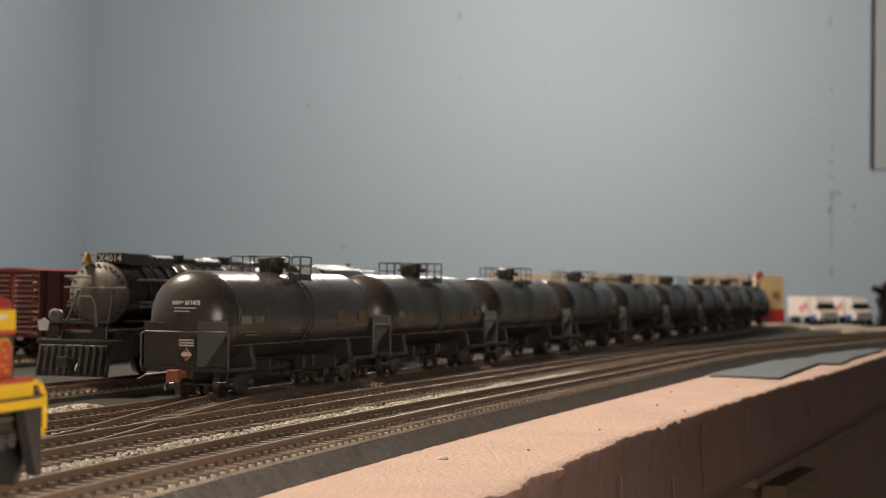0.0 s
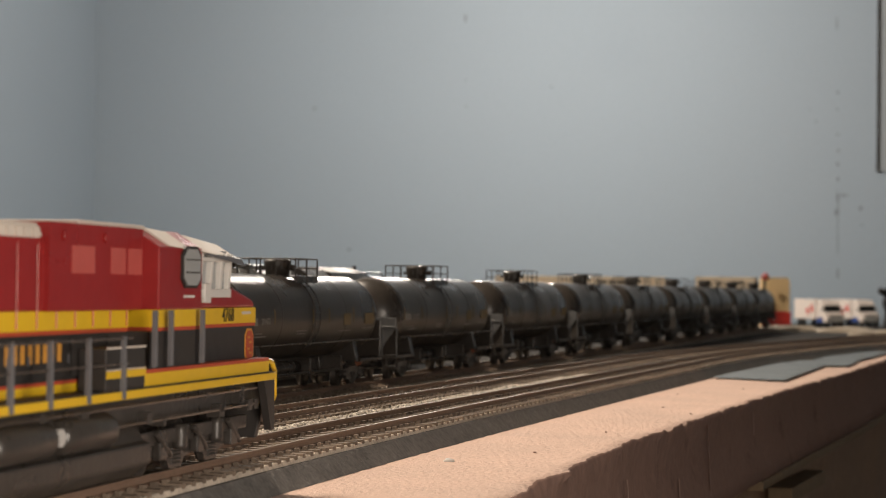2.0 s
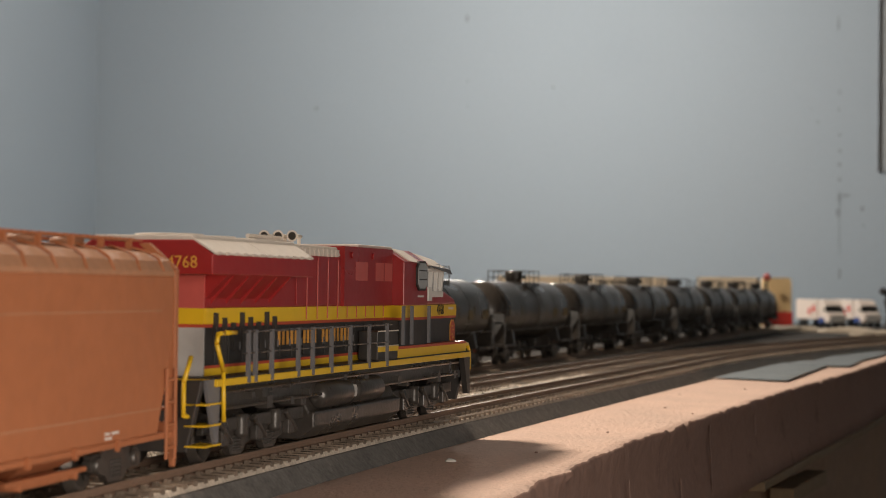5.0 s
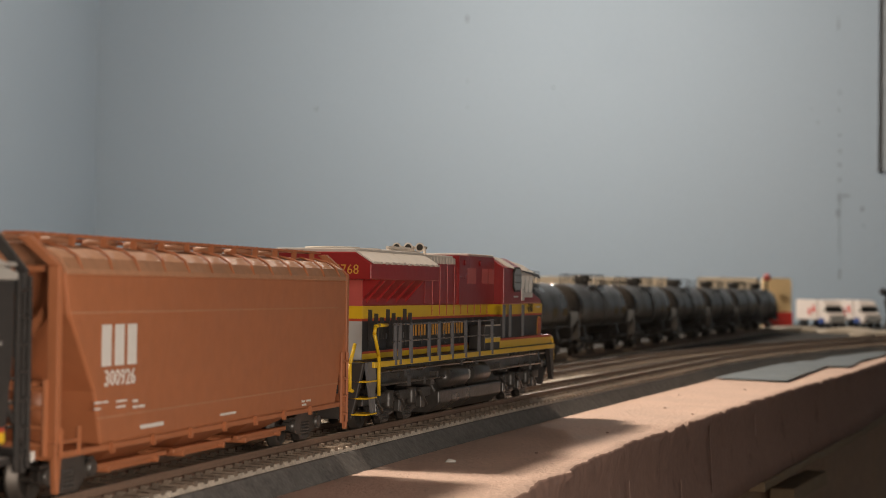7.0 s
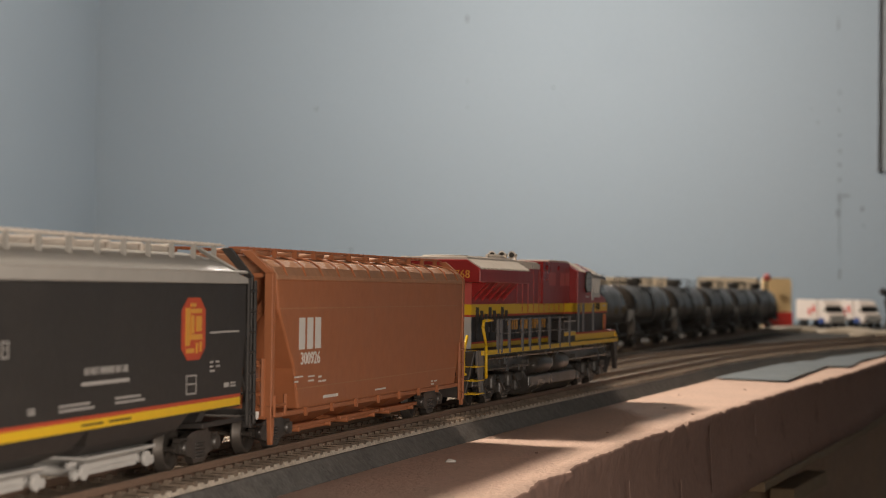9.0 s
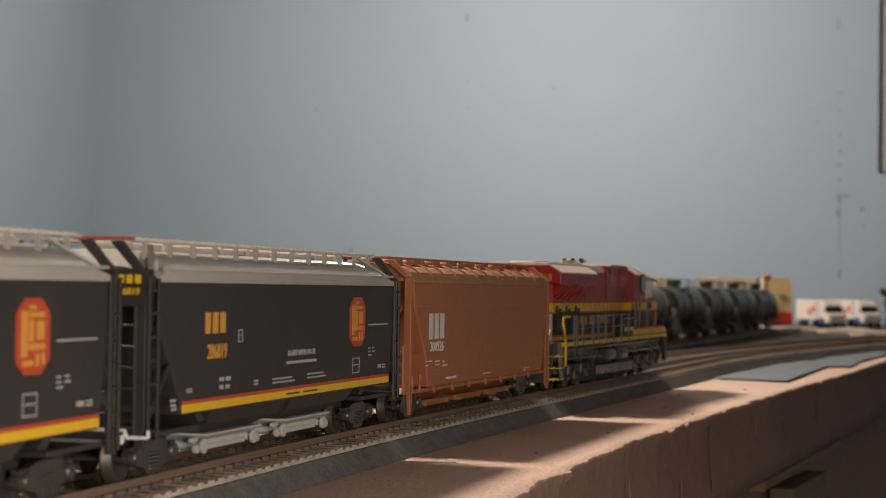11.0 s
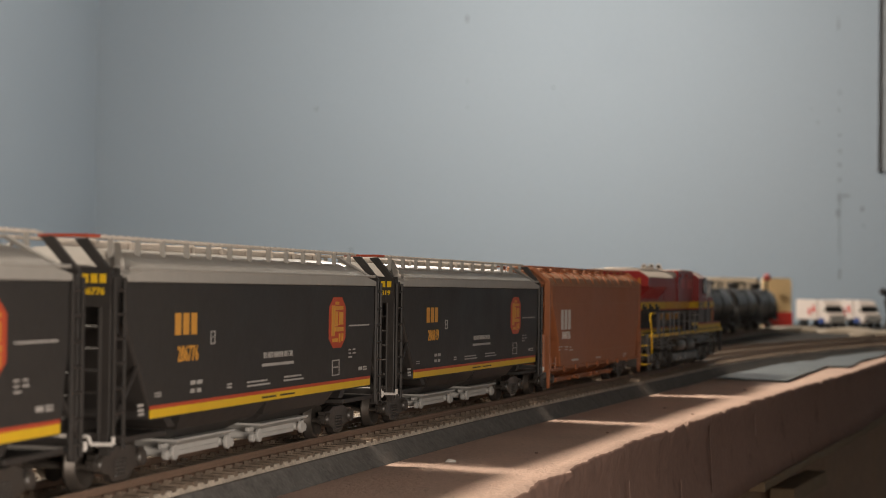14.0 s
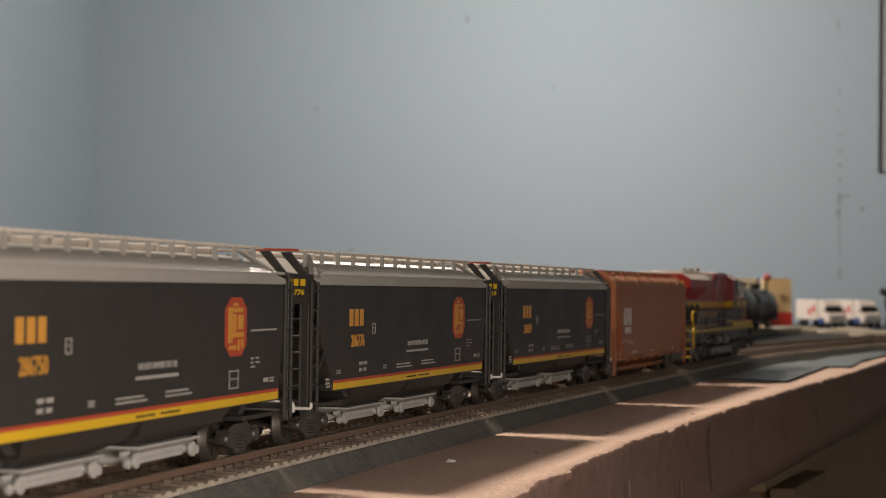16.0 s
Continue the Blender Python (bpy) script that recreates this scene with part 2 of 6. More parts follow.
def build_foam():
    """A thick slab of pink foam with a rough hand-cut front edge."""
    bm = bmesh.new()
    ys = list(np.arange(-0.75, 0.45, 0.02)) + list(np.arange(0.45, 1.1, 0.0012)) + list(np.arange(1.1, 1.9, 0.004)) + list(np.arange(1.9, 3.19, 0.04))
    rows = []
    for y in ys:
        rough = 0.0034 * noise.noise((y * 38, 1.0, 0)) + 0.0020 * abs(noise.noise((y * 95, 4.0, 0))) + 0.0005 * noise.noise((y * 310, 6.0, 0)) + 0.0003 * noise.noise((y * 700, 2.0, 0))
        low = 0.0006 * noise.noise((y * 130, 9.0, 0)) - 0.0022 * max(0.0, noise.noise((y * 62, 13.0, 0)) - 0.12)
        x = edge_at(y)
        r = []
        for k, z in ((0.004, -0.0385), (0.002, -0.030), (0.0, -0.020), (-0.0008, -0.011), (0.0, -0.0060)):
            r.append((x + k + 0.0005 * noise.noise((y * 90, z * 120, 2.0)), y, TOP + z))
        r.append((x + 0.0001 + 0.3 * rough, y, TOP - 0.0030 + 0.5 * low))
        r.append((x + 0.0002 + rough, y, TOP - 0.0011 + low))
        r.append((x - 0.0006 + rough, y, TOP - 0.0001 + low))
        for d in (0.006, 0.011, 0.018, 0.027, 0.038, 0.06):
            r.append((x - d + 0.4 * rough, y, TOP + 0.00035 * noise.noise((y * 160, d * 400, 3.0)) - (0.0002 if d < 0.03 else 0.0)))
        r.append((x - 0.5, y, TOP))
        r.append((-1.2 + 0.28 * (y - 0.5), y, TOP))
        r.append((-1.2 + 0.28 * (y - 0.5), y, TOP - 0.0385))
        rows.append(r)
    loft(bm, rows, close=True)
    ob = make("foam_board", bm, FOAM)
    ob.data.materials.append(FOAM_SHADED)
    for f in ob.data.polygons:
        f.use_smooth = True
        # faces turned to the right take the foam with shade in its colour
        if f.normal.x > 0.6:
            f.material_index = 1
    return tagged(ob, "thick pink insulation foam board with rough cut edge", "foam board", kind="structure")


build_foam()


def build_frame():
    """The wooden bench under the foam."""
    bench = empty("layout_bench")
    bm = bmesh.new()
    pts = [(x - 0.012, y) for x, y in EDGE] + [(-0.5, 3.1), (-1.3, -0.6)]
    loft(bm, [[(x, y, TOP - 0.0515) for x, y in pts], [(x, y, TOP - 0.0389) for x, y in pts]])
    part("plywood_sheet", bm, DARKWOOD, bench)
    bm = bmesh.new()
    pts = [(x - 0.016, y) for x, y in EDGE] + [(x - 0.05, y) for x, y in reversed(EDGE)]
    loft(bm, [[(x, y, TOP - 0.14) for x, y in pts], [(x, y, TOP - 0.052) for x, y in pts]])
    part("front_rail", bm, DARKWOOD, bench)
    for x, y in ((-0.38, -0.5), (-0.05, 0.75), (0.4, 2.0), (-0.9, -0.3), (-0.75, 1.2), (-0.45, 2.8)):
        bm = bmesh.new()
        box(bm, x - 0.04, x + 0.04, y - 0.04, y + 0.04, 0.0, TOP - 0.052)
        part("leg", bm, DARKWOOD, bench, bevel=0.003)
    tagged(bench, "brown wooden bench frame carrying the foam", "bench")


build_frame()
SCRATCH = mat("scratched_foam", (0.36, 0.24, 0.20), 0.95, vary=0.15, grain=400, bump=0.4, big=30)
for y, z0, z1, w in ((0.79, -0.004, -0.036, 0.0016), (0.728, -0.020, -0.030, 0.0010), (0.905, -0.006, -0.016, 0.0008), (0.64, -0.012, -0.030, 0.0009)):
    bm = bmesh.new()
    rows = []
    for i in range(9):
        z = z0 + (z1 - z0) * i / 8
        j = 0.0006 * noise.noise((z * 300, y * 50, 3))
        x = edge_at(y) + 0.0012 + 0.0018 * max(0, (-z - 0.01) / 0.03)
        rows.append([(x - 0.0004, y - 0.6 * w + j, TOP + z), (x, y + j, TOP + z), (x - 0.0004, y + 0.6 * w + j, TOP + z)])
    loft(bm, rows)
    tagged(make("foam_scratch", bm, SCRATCH), "pale upright scratch in the foam's cut face", "scratch", group="scratches in the foam")


# ---- the tracks ----
def strip(bm, fn, s0, s1, step, prof):
    """Sweep a closed profile of (lat, z) along a way."""
    k = max(2, int((s1 - s0) / step))
    loft(bm, [[fn(s0 + (s1 - s0) * i / k, a, b)[0] for a, b in prof] for i in range(k + 1)])


def tie_mesh(w=0.0295):
    bm = bmesh.new()
    box(bm, -0.0012, 0.0012, -w / 2, w / 2, -0.0042, -0.0023)
    for y in (-0.0104, -0.0062, 0.0062, 0.0104):
        box(bm, -0.0007, 0.0007, y - 0.0006, y + 0.0006, -0.0023, -0.0015)
    me = bpy.data.meshes.new("tie")
    bm.to_mesh(me)
    bm.free()
    me.materials.append(TIE)
    return me


TIE_MESH = tie_mesh()


def rail_prof(c):
    return [(c - 0.0011, -0.0023), (c + 0.0011, -0.0023), (c + 0.0010, -0.0020), (c + 0.0003, -0.0017), (c + 0.0003, -0.0008), (c + 0.0005, -0.0005), (c + 0.0005, -0.00006),
            (c - 0.0005, -0.00006), (c - 0.0005, -0.0005), (c - 0.0003, -0.0008), (c - 0.0003, -0.0017), (c - 0.0010, -0.0020)]


def build_track(fn, s0, s1, label, bed=None, lat=0.0, pieces=None, step=0.02):
    track = empty("railway_track")
    def way(s, a=0.0, z=0.0):
        return fn(s, a + lat, z)
    if bed:
        bm = bmesh.new()
        strip(bm, way, s0, s1, step, [(-bed, -0.0094), (bed, -0.0094), (bed - 0.0045, -0.0043), (-bed + 0.0045, -0.0043)])
        part("roadbed", bm, CORK, track, "dark grey cork roadbed with a bevelled shoulder")
        bm = bmesh.new()
        strip(bm, way, s0, s1, step, [(-0.0150, -0.0044), (0.0150, -0.0044), (0.0146, -0.0030), (-0.0146, -0.0030)])
        part("ballast", bm, BALLAST, track, "pale sandy ballast between the ties")
    for c in (-0.00825, 0.00825):
        bm = bmesh.new()
        strip(bm, way, s0, s1, step, rail_prof(c))
        r = part("rail", bm, RAILM, track, "brown-painted rail with a bare metal top")
        bm = bmesh.new()
        strip(bm, way, s0, s1, step, [(c - 0.00042, -0.00006), (c + 0.00042, -0.00006), (c + 0.00036, 0.0), (c - 0.00036, 0.0)])
        part("rail_head", bm, RAILTOP, r)
    a, b = pieces or (s0, s1)
    pitch = 0.0064
    far = bmesh.new()
    for i in range(int((s1 - s0) / pitch)):
        s = s0 + pitch * (i + 0.5)
        p, h = way(s)
        m = pose(p.x, p.y, p.z, 0, 0, 90 - h + random.uniform(-1, 1))
        if a <= s <= b:
            ob = new("tie", TIE_MESH)
            ob.parent = track
            ob.matrix_basis = m
        else:
            k = len(far.verts)
            box(far, -0.0012, 0.0012, -0.01475, 0.01475, -0.0042, -0.0023)
            far.verts.ensure_lookup_table()
            for v in far.verts[k:]:
                v.co = m @ v.co
    tagged(part("tie_rest", far, TIE, track), kind="stuff")
    return tagged(track, label, "track", group="layout tracks")
# ---- rolling stock: materials ----
BLACK = mat("black_car_paint", (0.034, 0.0305, 0.0285), 0.5, vary=0.2, grain=500, bump=0.06, big=30)
TANK = mat("satin_black_tank", (0.050, 0.0425, 0.0365), 0.32, vary=0.25, grain=400, bump=0.05, big=25, stain=(0.055, 0.045, 0.036), stain_at=0.64)
UNDER = mat("black_running_gear", (0.046, 0.0405, 0.0360), 0.31, vary=0.3, grain=700, bump=0.2, big=60, stain=(0.045, 0.033, 0.024), stain_at=0.62)
GREY = mat("grey_roof_paint", (0.36, 0.345, 0.32), 0.42, vary=0.08, grain=300, bump=0.08, big=20)
LIGHTGREY = mat("pale_grey_plastic", (0.46, 0.455, 0.44), 0.5, vary=0.10, grain=300, bump=0.08, big=30)
POST = mat("grey_handrail", (0.15, 0.15, 0.16), 0.5, vary=0.15, grain=400, bump=0.05, big=30)
ORANGE = mat("orange_brown_paint", (0.37, 0.135, 0.058), 0.5, vary=0.10, grain=260, bump=0.08, big=18, stain=(0.28, 0.095, 0.040), stain_at=0.62)
ROOFRUST = mat("dusty_roof", (0.40, 0.20, 0.11), 0.6, vary=0.18, grain=420, bump=0.2, big=30)
RED = mat("deep_red_paint", (0.29, 0.020, 0.020), 0.34, vary=0.10, grain=300, bump=0.05, big=25)
YELLOW = mat("yellow_paint", (0.72, 0.46, 0.018), 0.4, vary=0.06, grain=300, bump=0.05, big=30)
GOLD = mat("gold_print", (0.62, 0.30, 0.05), 0.5, vary=0.08, grain=500, bump=0.0, big=50)
REDP = mat("red_print", (0.46, 0.07, 0.030), 0.5, vary=0.08, grain=500, bump=0.0, big=50)
WHITE = mat("white_print", (0.66, 0.64, 0.61), 0.5, vary=0.06, grain=500, bump=0.0, big=50)
STENCIL = mat("stencil_white", (0.40, 0.385, 0.37), 0.55, vary=0.08, grain=500, bump=0.0)
CREAM = mat("cream_roof_paint", (0.60, 0.54, 0.48), 0.66, vary=0.08, grain=300, bump=0.08, big=30)
PINK = mat("pale_red_panel", (0.50, 0.10, 0.085), 0.4, vary=0.08, grain=300, bump=0.02, big=30)
STEEL = mat("wheel_steel", (0.075, 0.066, 0.058), 0.4, metal=0.5, vary=0.15, grain=600, bump=0.05, big=60)
RUST = mat("rusty_coupler", (0.28, 0.10, 0.05), 0.7, vary=0.25, grain=900, bump=0.3, big=80)
DARKPRINT = mat("dark_print", (0.03, 0.025, 0.02), 0.5, vary=0.1, grain=500, bump=0.0)


def upright(x, y, z):
    """A frame for lettering on the side that faces -y."""
    return Matrix.Translation((x, y, z)) @ pose(0, 0, 0, 90)


def mark(name, x0, x1, z0, z1, y, material, parent, label=""):
    """A thin painted bar on the side at y (facing -y)."""
    bm = bmesh.new()
    box(bm, x0, x1, y - 0.00008, y + 0.0001, z0, z1)
    return part(name, bm, material, parent, label)


def letter_blocks(count, x0, x1, z0, z1, y, material, parent, gap=0.28):
    """A word as a row of plain upright blocks."""
    w = (x1 - x0) / count
    for i in range(count):
        mark("lettering", x0 + i * w, x0 + (i + 1 - gap) * w, z0, z1, y, material, parent)


WHEELS = []


def wheelset(parent, x, r=0.0053, gauge=0.0081):
    bm = bmesh.new()
    for s in (-1, 1):
        lathe(bm, [(s * (gauge - 0.0012), 0.0012), (s * (gauge - 0.0012), r + 0.0006), (s * (gauge - 0.0006), r + 0.0005), (s * (gauge - 0.0004), r), (s * (gauge + 0.0012), r - 0.0001),
                   (s * (gauge + 0.0012), r - 0.0012), (s * (gauge + 0.0006), r - 0.0016), (s * (gauge + 0.0008), 0.0012)], axis="y", n=20)
    rod(bm, (0, -0.0115, 0), (0, 0.0115, 0), 0.0009, 8)
    box(bm, -0.0004, 0.0004, -gauge - 0.0013, -gauge - 0.0010, -r * 0.7, r * 0.7)
    w = part("wheelset", bm, STEEL, parent, "dark wheelset with bright treads")
    w.matrix_basis = pose(x, 0, r)
    WHEELS.append((w, r))
    return w


def bogie(parent, x, axles=(-0.0098, 0.0098), half=0.0118, r=0.0053):
    """A cast side-frame truck with springs and bearing caps, and its wheelsets."""
    bm = bmesh.new()
    a = max(axles)
    for s in (-1, 1):
        y0, y1 = sorted((s * (half - 0.0012), s * (half + 0.0006)))
        for q, w in zip(axles, axles[1:]):
            m = (q + w) / 2
            prism(bm, [(q - 0.003, r + 0.001), (q - 0.003, r - 0.001), (m - 0.005, r - 0.0025), (m - 0.0035, 0.0014), (m + 0.0035, 0.0014), (m + 0.005, r - 0.0025), (w + 0.003, r - 0.001),
                       (w + 0.003, r + 0.001), (m + 0.0045, r + 0.0032), (m - 0.0045, r + 0.0032)], y0, y1)
            for k in (-0.0018, 0, 0.0018):
                for z in np.arange(0.0022, 0.0058, 0.0008):
                    rod(bm, (m + k, s * (half + 0.0004), z), (m + k, s * (half + 0.0004), z + 0.0004), 0.0009, 8)
        for q in axles:
            rod(bm, (q, s * (half - 0.001), r), (q, s * (half + 0.0016), r), 0.0017, 10)
            box(bm, q - 0.0022, q + 0.0022, y0, y1, r + 0.0008, r + 0.0022)
    box(bm, -0.003, 0.003, -half, half, 0.005, 0.0085)
    for q in (-a - 0.004, a + 0.004):
        rod(bm, (q, -half, 0.0052), (q, half, 0.0052), 0.0006, 6)
    t = part("bogie", bm, UNDER, parent, "black cast truck with coil springs", at=Matrix.Translation((x, 0, 0)))
    for q in axles:
        wheelset(t, q, r)
    return t


def coupler(parent, x, s, material=None):
    bm = bmesh.new()
    box(bm, min(x, x + s * 0.008), max(x, x + s * 0.008), -0.0014, 0.0014, 0.0082, 0.0108)
    box(bm, min(x + s * 0.0075, x + s * 0.0115), max(x + s * 0.0075, x + s * 0.0115), -0.0026, 0.0022, 0.0072, 0.0116)
    part("coupler", bm, material or UNDER, parent, "knuckle coupler", bevel=0.0004)
    bm = bmesh.new()
    tube(bm, [(x + s * 0.004, 0.004, 0.0085), (x + s * 0.007, 0.0045, 0.005), (x + s * 0.010, 0.003, 0.0038)], 0.0005)
    part("air_hose", bm, UNDER, parent)


def ladder(parent, x, y0, y1, z0, z1, material, rungs=8, r=0.0004):
    bm = bmesh.new()
    for y in (y0, y1):
        rod(bm, (x, y, z0), (x, y, z1), r, 6)
    for i in range(rungs):
        z = z0 + (z1 - z0) * (i + 0.5) / rungs
        rod(bm, (x, y0, z), (x, y1, z), r * 0.8, 6)
    return part("ladder", bm, material, parent)


def side_ladder(parent, x0, x1, y, z0, z1, material, rungs=5, r=0.00045):
    bm = bmesh.new()
    for x in (x0, x1):
        rod(bm, (x, y, z0), (x, y, z1), r, 6)
    for i in range(rungs):
        z = z0 + (z1 - z0) * (i + 0.5) / rungs
        rod(bm, (x0, y, z), (x1, y, z), r * 0.8, 6)
    return part("ladder", bm, material, parent)


# ---- black covered hopper ----
def covered_hopper(number, shift=0.0):
    car = empty("covered_hopper")
    W = 0.0185
    bm = bmesh.new()

    # side sheets between the slanting ends
    prism(bm, [(-0.0715, 0.0136), (0.0855, 0.0136), (0.0865, 0.020), (0.0885, 0.030), (0.0885, 0.0424), (-0.0845, 0.0424), (-0.0845, 0.034), (-0.0715, 0.0157)], -W, W)
    part("body", bm, BLACK, car, "black painted body", bevel=0.0007)
    # tapering bays under the sides
    bm = bmesh.new()
    for c in (-0.0275, 0.0265):
        loft(bm, [[(c - 0.0265, -W + 0.0006, 0.0137), (c + 0.0265, -W + 0.0006, 0.0137), (c + 0.0265, W - 0.0006, 0.0137), (c - 0.0265, W - 0.0006, 0.0137)],
                  [(c - 0.0240, -0.0160, 0.0105), (c + 0.0240, -0.0160, 0.0105), (c + 0.0240, 0.0160, 0.0105), (c - 0.0240, 0.0160, 0.0105)],
                  [(c - 0.0140, -0.0090, 0.0066), (c + 0.0140, -0.0090, 0.0066), (c + 0.0140, 0.0090, 0.0066), (c - 0.0140, 0.0090, 0.0066)]])
    box(bm, -0.088, 0.088, -0.0025, 0.0025, 0.009, 0.0135)
    part("hopper_bay", bm, BLACK, car, "black sloping discharge bays")
    for c in (-0.0275, 0.0265):
        bm = bmesh.new()
        def level(a, b, z):
            return [(c - a, -b, z), (c + a, -b, z), (c + a, b, z), (c - a, b, z)]
        loft(bm, [level(0.0178, 0.0138, 0.0078), level(0.0178, 0.0138, 0.0073), level(0.0150, 0.0112, 0.0060), level(0.0146, 0.0108, 0.0060), level(0.0146, 0.0108, 0.0036)])
        box(bm, c - 0.0140, c + 0.0140, -0.0111, -0.0107, 0.0046, 0.0049)
        for e in (-1, 1):
            for y in (-0.0104, 0.0104):
                box(bm, min(c + e * 0.0145, c + e * 0.0195), max(c + e * 0.0145, c + e * 0.0195), y - 0.0005, y + 0.0005, 0.0058, 0.0068)
            rod(bm, (c + e * 0.0162, -0.0124, 0.0048), (c + e * 0.0162, 0.0124, 0.0048), 0.0010, 8)
            for y in (-0.0128, 0.0118):
                rod(bm, (c + e * 0.0162, y, 0.0048), (c + e * 0.0162, y + 0.0010, 0.0048), 0.0017, 10)
            rod(bm, (c + e * 0.0162, -0.0120, 0.0048), (c + e * 0.0196, -0.0120, 0.0044), 0.0006, 6)
            rod(bm, (c + e * 0.0196, -0.0124, 0.0044), (c + e * 0.0196, -0.0112, 0.0044), 0.0011, 8)
        part("outlet_gate", bm, LIGHTGREY, car, "pale grey discharge gate", bevel=0.0002)
    # grey roof
    bm = bmesh.new()
    prof = [(-W - 0.0003, 0.0422), (-W - 0.0003, 0.0446), (-0.0172, 0.0458), (-0.0145, 0.0472), (-0.010, 0.0486), (-0.005, 0.0493), (0, 0.0495)]
    prof = prof + [(-a, b) for a, b in reversed(prof[:-1])]
    loft(bm, [[(x, a * k, 0.0422 + (b - 0.0422) * q) for a, b in prof] for x, k, q in ((-0.0845, 1, 0.52), (-0.076, 1, 1), (0.080, 1, 1), (0.0888, 1, 0.52))])
    for s in (-1, 1):
        rod(bm, (-0.083, s * 0.0186, 0.0449), (0.088, s * 0.0186, 0.0449), 0.0004, 6)
    part("roof", bm, GREY, car, "light grey rounded roof", bevel=0.0004)
    # trough hatches and running boards
    bm = bmesh.new()
    box(bm, -0.074, 0.078, -0.0045, 0.0045, 0.0493, 0.0506)
    for k in range(9):
        x = -0.070 + k * 0.0180
        rod(bm, (x, -0.0052, 0.0506), (x, 0.0052, 0.0506), 0.0006, 6)
        box(bm, x - 0.0008, x + 0.0008, -0.0056, -0.0046, 0.0490, 0.0508)
    part("hatch_cover", bm, CREAM, car, "long pale trough hatch with clamps", bevel=0.0003)
    for s in (-1, 1):
        board = bmesh.new()
        a, b = sorted((s * 0.0085, s * 0.0128))
        box(board, -0.0845, 0.0885, a, b, 0.0509, 0.0513)
        for k in range(44):
            x = -0.083 + k * 0.0039
            box(board, x, x + 0.0015, a, b, 0.0513, 0.0516)
        rb = part("running_board", board, CREAM, car, "slotted pale grey roof walkway")
        for k in range(13):
            x = -0.0795 + k * 0.0134
            bm = bmesh.new()
            box(bm, x - 0.0003, x + 0.0003, min(s * 0.0122, s * 0.0133), max(s * 0.0122, s * 0.0133), 0.0470, 0.0511)
            part("bracket", bm, GREY, rb)
    bm = bmesh.new()
    box(bm, -0.0905, -0.0845, -0.0128, -0.0020, 0.0510, 0.0516)
    part("end_walkway", bm, REDP, car, "faded red roof end board")
    for e in (-1, 1):
        for s in (-1, 1):
            bm = bmesh.new()
            loft(bm, [[(e * 0.074, s * 0.0110, 0.0504), (e * 0.074, s * 0.0122, 0.0504), (e * 0.074, s * 0.0122, 0.0500), (e * 0.074, s * 0.0110, 0.0500)],
                      [(e * 0.0848, s * 0.0160, 0.0452), (e * 0.0848, s * 0.0182, 0.0452), (e * 0.0848, s * 0.0182, 0.0446), (e * 0.0848, s * 0.0160, 0.0446)]])
            part("roof_brace", bm, GREY, car)
    # ends: slope sheet, corner posts, ladders
    for e in (-1, 1):
        bm = bmesh.new()
        x0 = -0.0850 if e < 0 else 0.0888
        prism(bm, [(x0, 0.0440), (x0 + e * 0.0014, 0.0440), (x0 + e * 0.0014, 0.033), (x0 - e * 0.026, 0.0115), (x0 - e * 0.030, 0.0115), (x0, 0.033)], -0.0172, 0.0172)
        box(bm, x0 - 0.0005, x0 + 0.0005, -0.0172, 0.0172, 0.033, 0.045)
        part("slope_sheet", bm, BLACK, car)
        bm = bmesh.new()
        xp = x0 + e * 0.0052
        for s in (-1, 1):
            box(bm, xp - 0.0007, xp + 0.0007, min(s * 0.0160, s * 0.0182), max(s * 0.0160, s * 0.0182), 0.0080, 0.0440)
            loft(bm, [[(xp + k, s * 0.0182, 0.0440), (xp + k, s * 0.0160, 0.0440), (xp + k, s * 0.0100, 0.0506), (xp + k, s * 0.0125, 0.0508)] for k in (-0.0008, 0.0008)])
            box(bm, min(x0, xp), max(x0, xp), min(s * 0.0165, s * 0.0180), max(s * 0.0165, s * 0.0180), 0.0400, 0.0435)
            loft(bm, [[(xp, s * 0.0176, 0.012), (xp, s * 0.0184, 0.012), (xp, s * 0.0184, 0.0132), (xp, s * 0.0176, 0.0132)],
                      [(x0 - e * 0.010, s * 0.0176, 0.027), (x0 - e * 0.010, s * 0.0184, 0.027), (x0 - e * 0.010, s * 0.0184, 0.0285), (x0 - e * 0.010, s * 0.0176, 0.0285)]])
        box(bm, xp - 0.0009, xp + 0.0009, -0.0182, 0.0182, 0.0098, 0.0125)
        box(bm, xp - 0.0009, xp + 0.0009, -0.0165, 0.0165, 0.0405, 0.0420)
        box(bm, min(xp, x0 - e * 0.025), max(xp, x0 - e * 0.025), -0.0172, 0.0172, 0.0098, 0.0110)
        part("end_frame", bm, BLACK, car, bevel=0.0002)
        ladder(car, xp + e * 0.0008, -0.0160, -0.0095, 0.0095, 0.0440, BLACK)
        ladder(car, xp + e * 0.0008, 0.0095, 0.0160, 0.0095, 0.0440, BLACK)
        side_ladder(car, xp - e * 0.0048, xp, -0.0187, 0.0090, 0.0430, BLACK, 7)
        bm = bmesh.new()
        rod(bm, (x0 - e * 0.012, 0.004, 0.0185), (x0 - e * 0.012, 0.012, 0.0185), 0.0032, 14)
        box(bm, x0 - e * 0.016 - 0.002, x0 - e * 0.016 + 0.002, -0.012, -0.004, 0.014, 0.020)
        part("brake_gear", bm, BLACK, car)
        bm = bmesh.new()
        y = -0.0192
